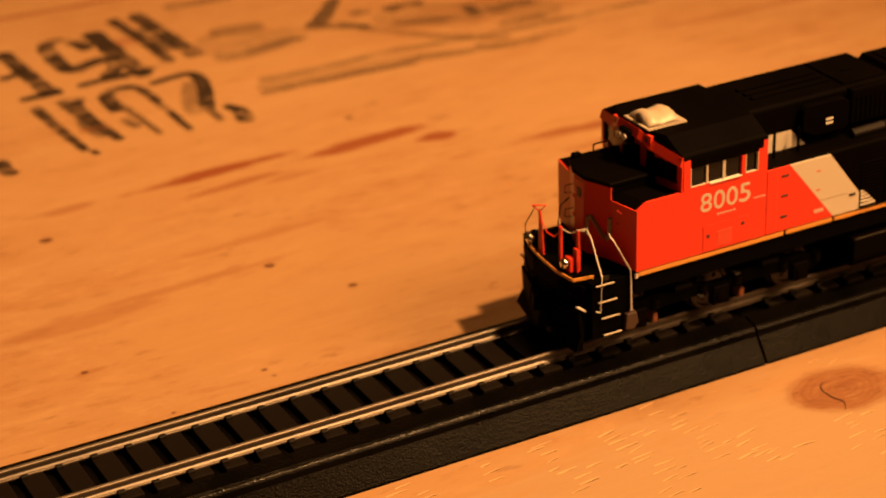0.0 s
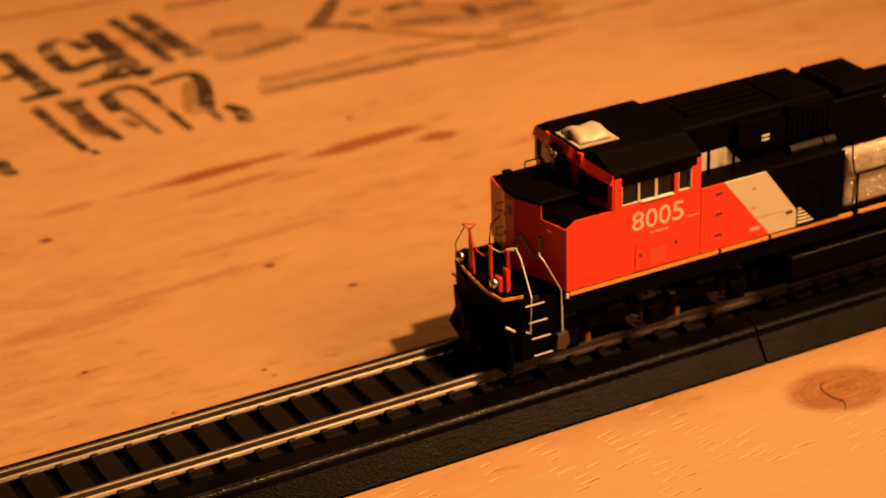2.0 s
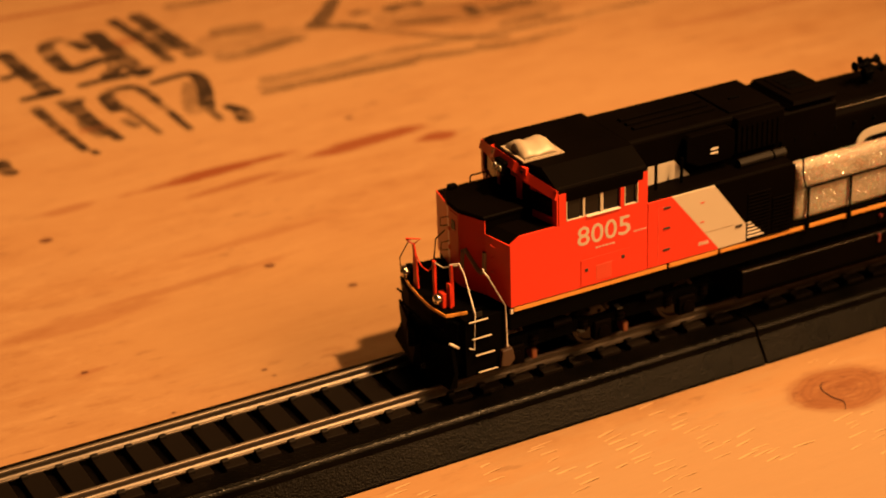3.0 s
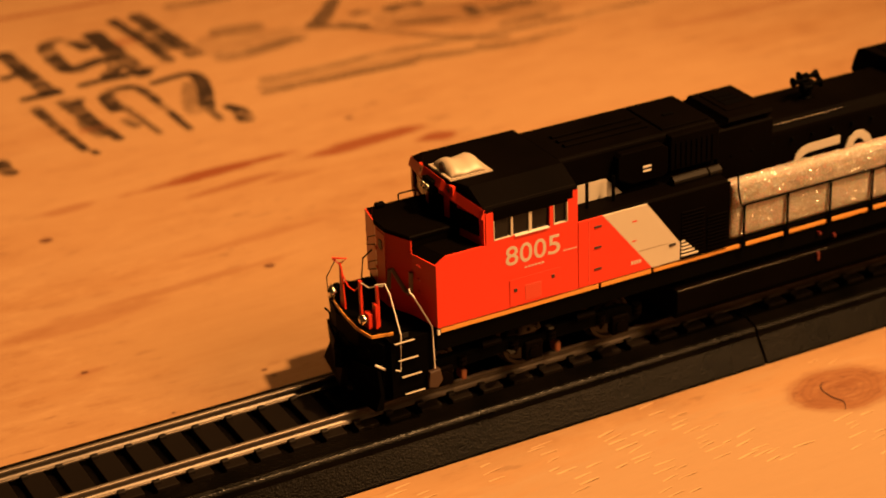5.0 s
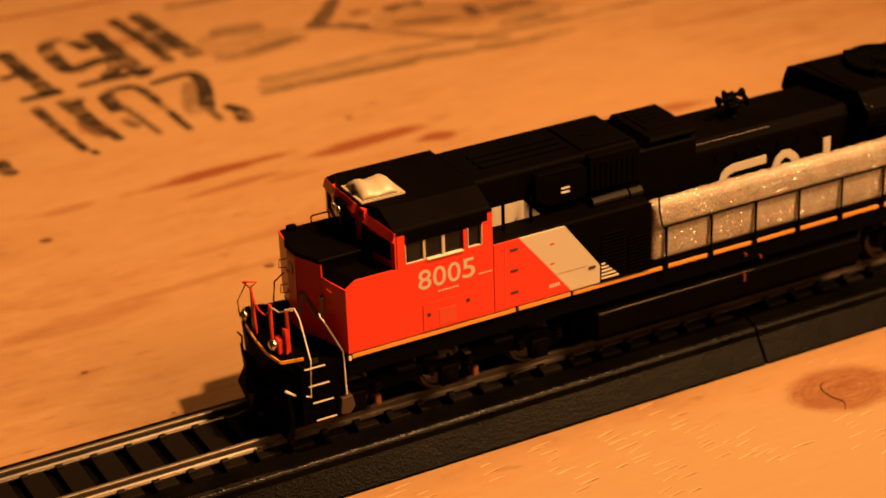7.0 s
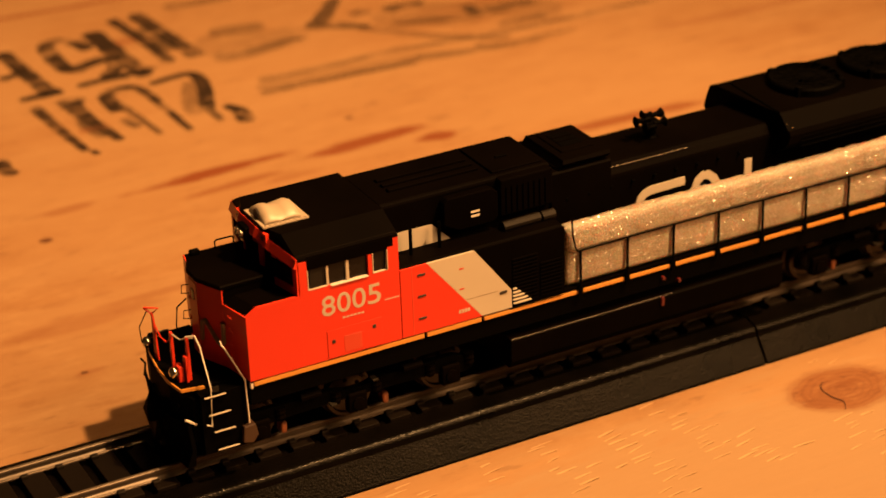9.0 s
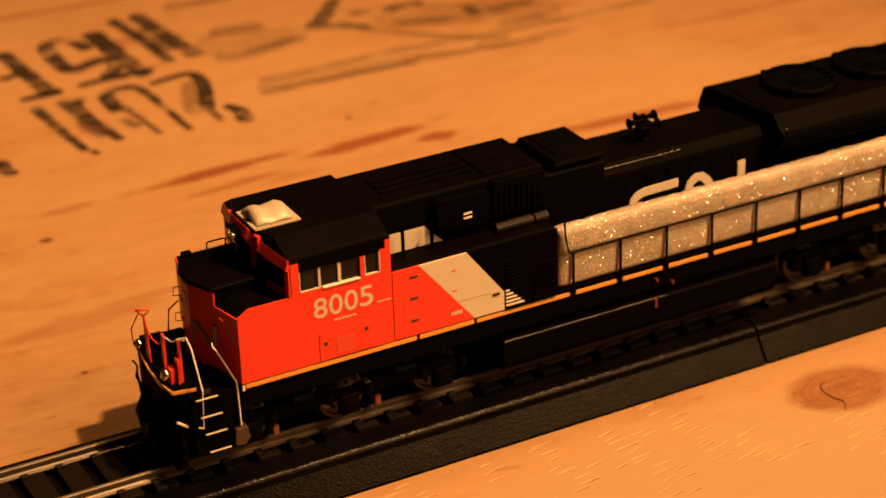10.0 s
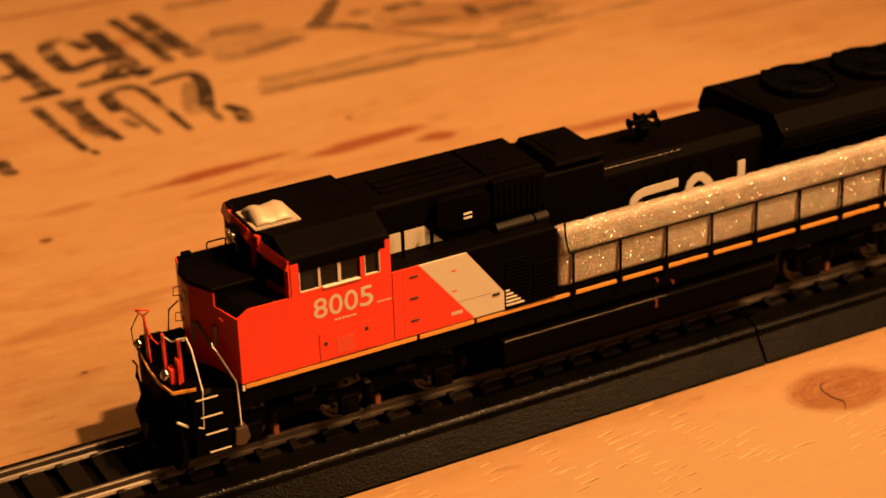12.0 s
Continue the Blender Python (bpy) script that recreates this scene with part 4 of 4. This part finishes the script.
def truck(top, x0):
    """Three-axle truck: side frames, springs, journal boxes and wheelsets."""
    t = part("truck", box(x0 - 3, x0 + 52, -6, 6, 8.5, 14.0, 0.3), SOOT, top, "black three-axle truck")
    for s in (-1, 1):
        prof = [(-6.5, 6.2), (-6.5, 9.0), (-3, 10.6), (18, 10.6), (22, 9.2), (26, 9.2), (30, 10.6), (50, 10.6), (55, 9.0), (55, 6.2), (52.5, 5.2), (45, 7.2), (29, 7.4), (20, 7.4), (4, 7.2), (-3.5, 5.2)]
        a, b = sorted((s * 12.6, s * 14.6))
        f = part("side_frame", prism([(x0 + x, z) for x, z in prof], a, b, "y", 0.2), SOOT, t, "cast black side frame")
        for i in range(3):
            x = x0 + 24.4 * i
            part("journal_box", box(x - 2.4, x + 2.4, *sorted((s * 13, s * 15.6)), 3.6, 8.6, 0.4), BLACK, f)
            part("journal_cap", lathe([(s * 15.4, 1.6), (s * 16.1, 1.5), (s * 16.2, 0.5)], "y", 14, (x, 0, 6.0)), BLACK, f)
            for dx in (-5.2, 5.2):
                part("spring", lathe([(7.2, 1.2), (7.8, 1.4), (8.4, 1.2), (9.0, 1.4), (9.6, 1.2), (10.2, 1.4)], "z", 10, (x + dx, s * 14.4, 0)), BLACK, f)
        for x in (10, 36):
            part("brake_cylinder", rod([(x0 + x, s * 15.4, 11.6), (x0 + x + 5, s * 15.4, 11.6)], 1.1, 10), BLACK, f)
            # the shoe's bronze colour carries the copper glint beside the wheel
            part("brake_shoe", box(x0 + x - 3.8, x0 + x - 2.2, *sorted((s * 9.2, s * 12.4)), 1.6, 4.4, 0.5), COPPER, f, "bronze brown brake shoe standing in for a glint by the wheel")
    # bolt ends set in grey where glints fall on the truck
    for dx, z in ((24.2, 16.7), (14.3, 14.8), (28.7, 11.1), (18.0, 7.6)):
        part("bolt_glint", box(x0 + dx - 0.75, x0 + dx + 0.75, -16.4, -14.0, z - 0.22, z + 0.22, 0.08), GREY, t, "small grey bolt end standing in for a glint")
    for i in range(3):
        x = x0 + 24.4 * i
        ax = part("wheelset", rod([(0, -13, 0), (0, 13, 0)], 1.0, 10), SOOT, top, "turned metal wheels on an axle")
        ax.matrix_basis = at_mm(x, 0, WHEEL_R)
        WHEELSETS.append((ax, x))
        for s in (-1, 1):
            tread = [(s * 7.2, 2.0), (s * 7.2, WHEEL_R + 0.75), (s * 7.9, WHEEL_R + 0.7), (s * 8.2, WHEEL_R), (s * 10.2, WHEEL_R - 0.1), (s * 10.2, 4.9), (s * 9.5, 4.7), (s * 9.5, 2.0)]
            w = part("wheel", lathe(tread, "y", 32), WHEEL, ax, "dark turned wheel")
            for j in range(6):
                a = j * math.pi / 3
                part("hole", lathe([(s * 9.3, 0.55), (s * 9.58, 0.55)], "y", 8, (3.3 * math.cos(a), 0, 3.3 * math.sin(a))), SOOT, w)


def front_end(top):
    bow = [(-9.2, -13.4), (-14.3, -12.4), (-15.2, -7), (-14.9, 0), (-14.0, 7), (-12.6, 12.4), (-9.2, 13.4), (0, 13.4), (0, -13.4)]
    deck = part("front_platform", loft([plan_ring(bow, 18.2), plan_ring(bow, 20.3)]), SOOT, top, "black front platform with a bowed edge")
    bm = bmesh.new()
    edge = [Vector((x, y, 0)) for x, y in bow[:7]]
    for a, b in zip(edge, edge[1:]):
        n = Vector(((b - a).y, -(b - a).x, 0)).normalized() * 0.3
        if n.x > 0:
            n = -n
        loft([[p + n * k + Vector((0, 0, z)) for k, z in ((0, 19.75), (1, 19.75), (1, 20.5), (0, 20.5))] for p in (a, b)], bm)
    part("platform_edge", bm, YELLOW, deck, "yellow edge of the front platform")
    # pilot and plough
    pil = part("pilot", loft([plan_ring([(-13, -14.6), (-15, -6), (-15, 6), (-12, 13.8), (-9, 13.8), (-9, -14.6)], 7.5),
                              plan_ring([(-12.5, -14.6), (-14.6, -6), (-14.6, 6), (-12.5, 14.6), (-9, 14.6), (-9, -14.6)], 18.3)]), SOOT, top, "black pilot below the platform")
    part("plough", loft([[(-15.5, -15.4, 2.0), (-17.4, 0, 2.0), (-14.5, 15.0, 2.0), (-13.5, 15.4, 2.0), (-16.5, 0, 2.0), (-13.5, -15.4, 2.0)],
                         [(-14.0, -15.4, 6.0), (-16.6, 0, 6.0), (-12.9, 14.4, 6.0), (-12.4, 14.4, 6.0), (-16, 0, 6.0), (-13.0, -15.4, 6.0)],
                         [(-14.4, -14.8, 12.5), (-16.8, 0, 10.5), (-14.0, 13.0, 13.0), (-13.4, 13.0, 13.0), (-16.2, 0, 10.5), (-13.6, -14.8, 12.5)]]), SOOT, pil, "black snow plough blade")
    cp = part("coupler", box(-17.0, -14, -1.3, 1.3, 8.8, 11.4, 0.4), SOOT, pil, "black knuckle coupler")
    part("knuckle", prism([(-18.9, -1.2), (-17.6, 1.9), (-16.0, 1.9), (-16.2, -1.6), (-17.6, -2.2)], 8.0, 12.2, "z", 0.3), SOOT, cp)
    part("uncoupling_lever", rod([(-15.0, -12, 16.4), (-16.6, -6, 15.8), (-16.2, 6, 15.8), (-14.4, 10, 16.4), (-14.7, 12, 16.7)], 0.26, 6), SOOT, pil)
    part("air_hose", rod([(-14, -3.2, 14), (-16, -3.6, 13), (-16.8, -3.8, 9), (-16.8, -4, 5.4)], 0.5, 8), SOOT, pil)
    part("air_hose", rod([(-14, 4.2, 14), (-15.4, 4.4, 13.4), (-16, 4.6, 9.5), (-15.6, 4.8, 6)], 0.5, 8), SOOT, pil)
    part("hose_fitting", lathe([(-17.4, 0.75), (-18.2, 0.6), (-18.3, 0.3)], "x", 10, (0, -6.6, 5.0)), GREY, pil)
    part("cut_lever_grip", rod([(-14.8, -14.8, 14.0), (-12.4, -14.9, 12.2)], 0.32, 6), WHITE, pil, "short white lever end")
    # red posts, chain and plate
    part("end_plate", loft([[(-13.6, 2.7, 20.3), (-13.6, 5.2, 20.3), (-13.2, 5.2, 20.3), (-13.2, 2.7, 20.3)],
                            [(-13.7, 3.7, 30.4), (-13.7, 4.7, 30.4), (-13.3, 4.7, 30.4), (-13.3, 3.7, 30.4)],
                            [(-13.9, 3.9, 32.0), (-13.9, 4.5, 32.0), (-13.5, 4.5, 32.0), (-13.5, 3.9, 32.0)]]), RED, deck, "tall red end post")
    part("post_cap", rod([(-15.0, 5.4, 33.0), (-13.7, 4.2, 31.6), (-12.4, 3.2, 33.2), (-15.0, 5.4, 33.0)], 0.28, 6), RED, deck)
    for x, y, z in ((-12.3, -3.4, 30.2), (-10.7, -9.0, 31.0)):
        part("red_post", box(x - 0.35, x + 0.35, y - 0.45, y + 0.45, 20.2, z, 0.12), RED, deck, "red platform post")
    part("chain", rod([(-13.4, 4.2, 29.6), (-12.9, 2.0, 26.6), (-12.5, -0.8, 26.4), (-12.3, -3.4, 29.0)], 0.16, 5), RED, deck, "sagging red chain")
    part("cable", rod([(-14.2, 6, 31.6), (-15.6, 8, 27), (-15.2, 8.4, 23), (-14, 8.4, 20.4)], 0.14, 5), SOOT, deck)
    part("top_bar", rod([(-12.3, -3.4, 29.8), (-11.4, -6.4, 29.4), (-10.7, -9.0, 30.7), (-9.8, -10.4, 31.2)], 0.18, 5), CREAM, deck)
    for y in (-8.0, 8.4):
        hs = part("ditch_light", box(-13.4, -12.0, y - 1.3, y + 1.2, 20.2, 24.2, 0.3), RED if y < 0 else SOOT, deck, "ditch light with a bright round lens")
        part("lens", lathe([(-13.2, 1.35), (-14.4, 1.35), (-14.9, 1.0), (-15.1, 0.4)], "x", 18, (0, y, 22.5)), CHROME, hs, "bright round lens", True)
    part("bracket", box(-11.8, -11.2, -10.0, -8.2, 20.2, 26.5, 0.1), RED, deck)
    # step wells, treads and white grabs on both sides
    for s in (-1, 1):
        well = part("step_well", box(-11.4, -0.6, *sorted((s * 12.5, s * 16.4)), 4.6, 19.6, 0.1), SOOT, top, "black step well with pale tread edges")
        for x0, z in ((-8.6, 5.6), (-9.2, 10.3), (-10.0, 14.8), (-10.8, 19.4)):
            tr = part("tread", box(x0 - 0.2, x0 + 5.4, *sorted((s * 14, s * 17.3)), z - 0.5, z - 0.1, 0.05), SOOT, well)
            part("tread_edge", box(x0, x0 + 5.1, *sorted((s * 17.0, s * 17.45)), z - 0.12, z + 0.08, 0.04), CREAM, tr, "white tread edge")
        if s > 0:
            continue
        part("white_grab", rod([(-11.0, s * 8.8, 31.0), (-9.3, s * 10.4, 31.6), (-8.9, s * 12, 29.4), (-9.0, s * 17.0, 21.3), (-9.6, s * 17.4, 12.2), (-10.6, s * 16.8, 12.4)], 0.19, 8), WHITE, top, "bent white wire handrail")
        part("white_grab", rod([(-4.3, s * 12.6, 29.9), (-4.5, s * 13.6, 29.4), (-4.0, s * 14.2, 28.6), (-0.9, s * 17.0, 21.2), (-0.7, s * 17.2, 10.2)], 0.19, 8), WHITE, top, "bent white wire handrail")
        part("number_tag", box(-8.6, -7.2, *sorted((s * 16.9, s * 17.2)), 20.4, 21.6), GREY, well)
        part("step_bracket", prism([(-2.2, 9.6), (0.6, 9.8), (1.2, 6.8), (-0.2, 5.0), (-2.6, 5.6)], *sorted((s * 15.2, s * 17.6)), "y", 0.25), BRACKET, well, "brown moulded bracket")


def packing_foam():
    """Sheet of shiny packing foam tucked between hood and handrail."""
    prof = [(-16.6, 21.6), (-17.4, 22.6), (-17.6, 25), (-17.6, 28), (-17.7, 30.6), (-18.3, 31.6), (-18.4, 34.0), (-18.1, 36.0), (-17.4, 37.2), (-16.3, 37.7), (-14.6, 37.2), (-13.2, 35.6), (-12.4, 30), (-12.4, 21.6)]
    # resample the outline evenly
    pts = [Vector((0, y, z)) for y, z in prof]
    line = []
    for a, b in zip(pts, pts[1:]):
        k = max(1, int((b - a).length / 0.45))
        line += [a.lerp(b, i / k) for i in range(k)]
    bm = bmesh.new()
    rows = []
    x0, x1, step = 81.6, 214.0, 0.45
    nx = int((x1 - x0) / step)
    for i in range(nx + 1):
        x = x0 + (x1 - x0) * i / nx
        end = min(1.0, (x - x0) / 2.2)
        shrink = math.sqrt(max(0.0, 1 - (1 - end) ** 2))
        row = []
        for p in line:
            q = Vector((x, -14.6 + (p.y + 14.6) * (0.55 + 0.45 * shrink), 30 + (p.z - 30) * (0.93 + 0.07 * shrink)))
            wave = 0.12 * noise.noise(Vector((x * 0.06, p.y * 0.1, p.z * 0.08))) + 0.16 * noise.noise(q * 0.45) + 0.05 * noise.noise(q * 1.7)
            if p.z > 31:
                q.z += 1.6 * wave
            q.y += 0.6 * min(0, wave) if p.z < 31 else 0.9 * wave
            row.append(bm.verts.new(q))
        rows.append(row)
    for a, b in zip(rows, rows[1:]):
        for j in range(len(line) - 1):
            bm.faces.new((a[j], a[j + 1], b[j + 1], b[j]))
        bm.faces.new((a[-1], a[0], b[0], b[-1]))
    bm.faces.new(rows[0])
    bm.faces.new(rows[-1][::-1])
    return tagged(part("packing_foam", bm, FOAM, None, "", True), "shiny off-white packing foam tucked behind the locomotive handrail", "packing foam")


def locomotive():
    top = new("model_locomotive")
    tagged(top, "red, cream and black model diesel locomotive rolling on the track", "model locomotive")
    nose(top)
    cab(top)
    equipment_box(top)
    hood(top)
    frame_and_walkway(top)
    truck(top, 2.6)
    truck(top, 158.5)
    front_end(top)
    return top



room()
plywood_sheet()
track()
loco = locomotive()
foam = packing_foam()


# ---------------------------------------------------------------- movement
def slide(t):
    """The locomotive's distance from its stop, smooth and never backing."""
    ts, xs = [a for a, _ in TRAVEL], [b for _, b in TRAVEL]
    h = [b - a for a, b in zip(ts, ts[1:])]
    d = [(b - a) / k for a, b, k in zip(xs, xs[1:], h)]
    m = [d[0]] + [0.0 if a * b <= 0 else 2 * a * b / (a + b) for a, b in zip(d, d[1:])] + [d[-1]]
    i = max(j for j in range(len(h)) if ts[j] <= t or j == 0)
    u = (t - ts[i]) / h[i]
    return ((1 + 2 * u) * (1 - u) ** 2 * xs[i] + u * (1 - u) ** 2 * h[i] * m[i] + u * u * (3 - 2 * u) * xs[i + 1] + u * u * (u - 1) * h[i] * m[i + 1])


def motions():
    times = [round(0.1 * i, 1) for i in range(121)]
    walk(loco, [(t, at_mm(slide(t), 0, RAIL)) for t in times])
    walk(foam, [(t, at_mm(slide(t), 0, RAIL)) for t in times])
    for wheelset, x in WHEELSETS:
        walk(wheelset, [(t, at_mm(x, 0, WHEEL_R, 0, -math.degrees((slide(0) - slide(t)) / WHEEL_R))) for t in times])


motions()
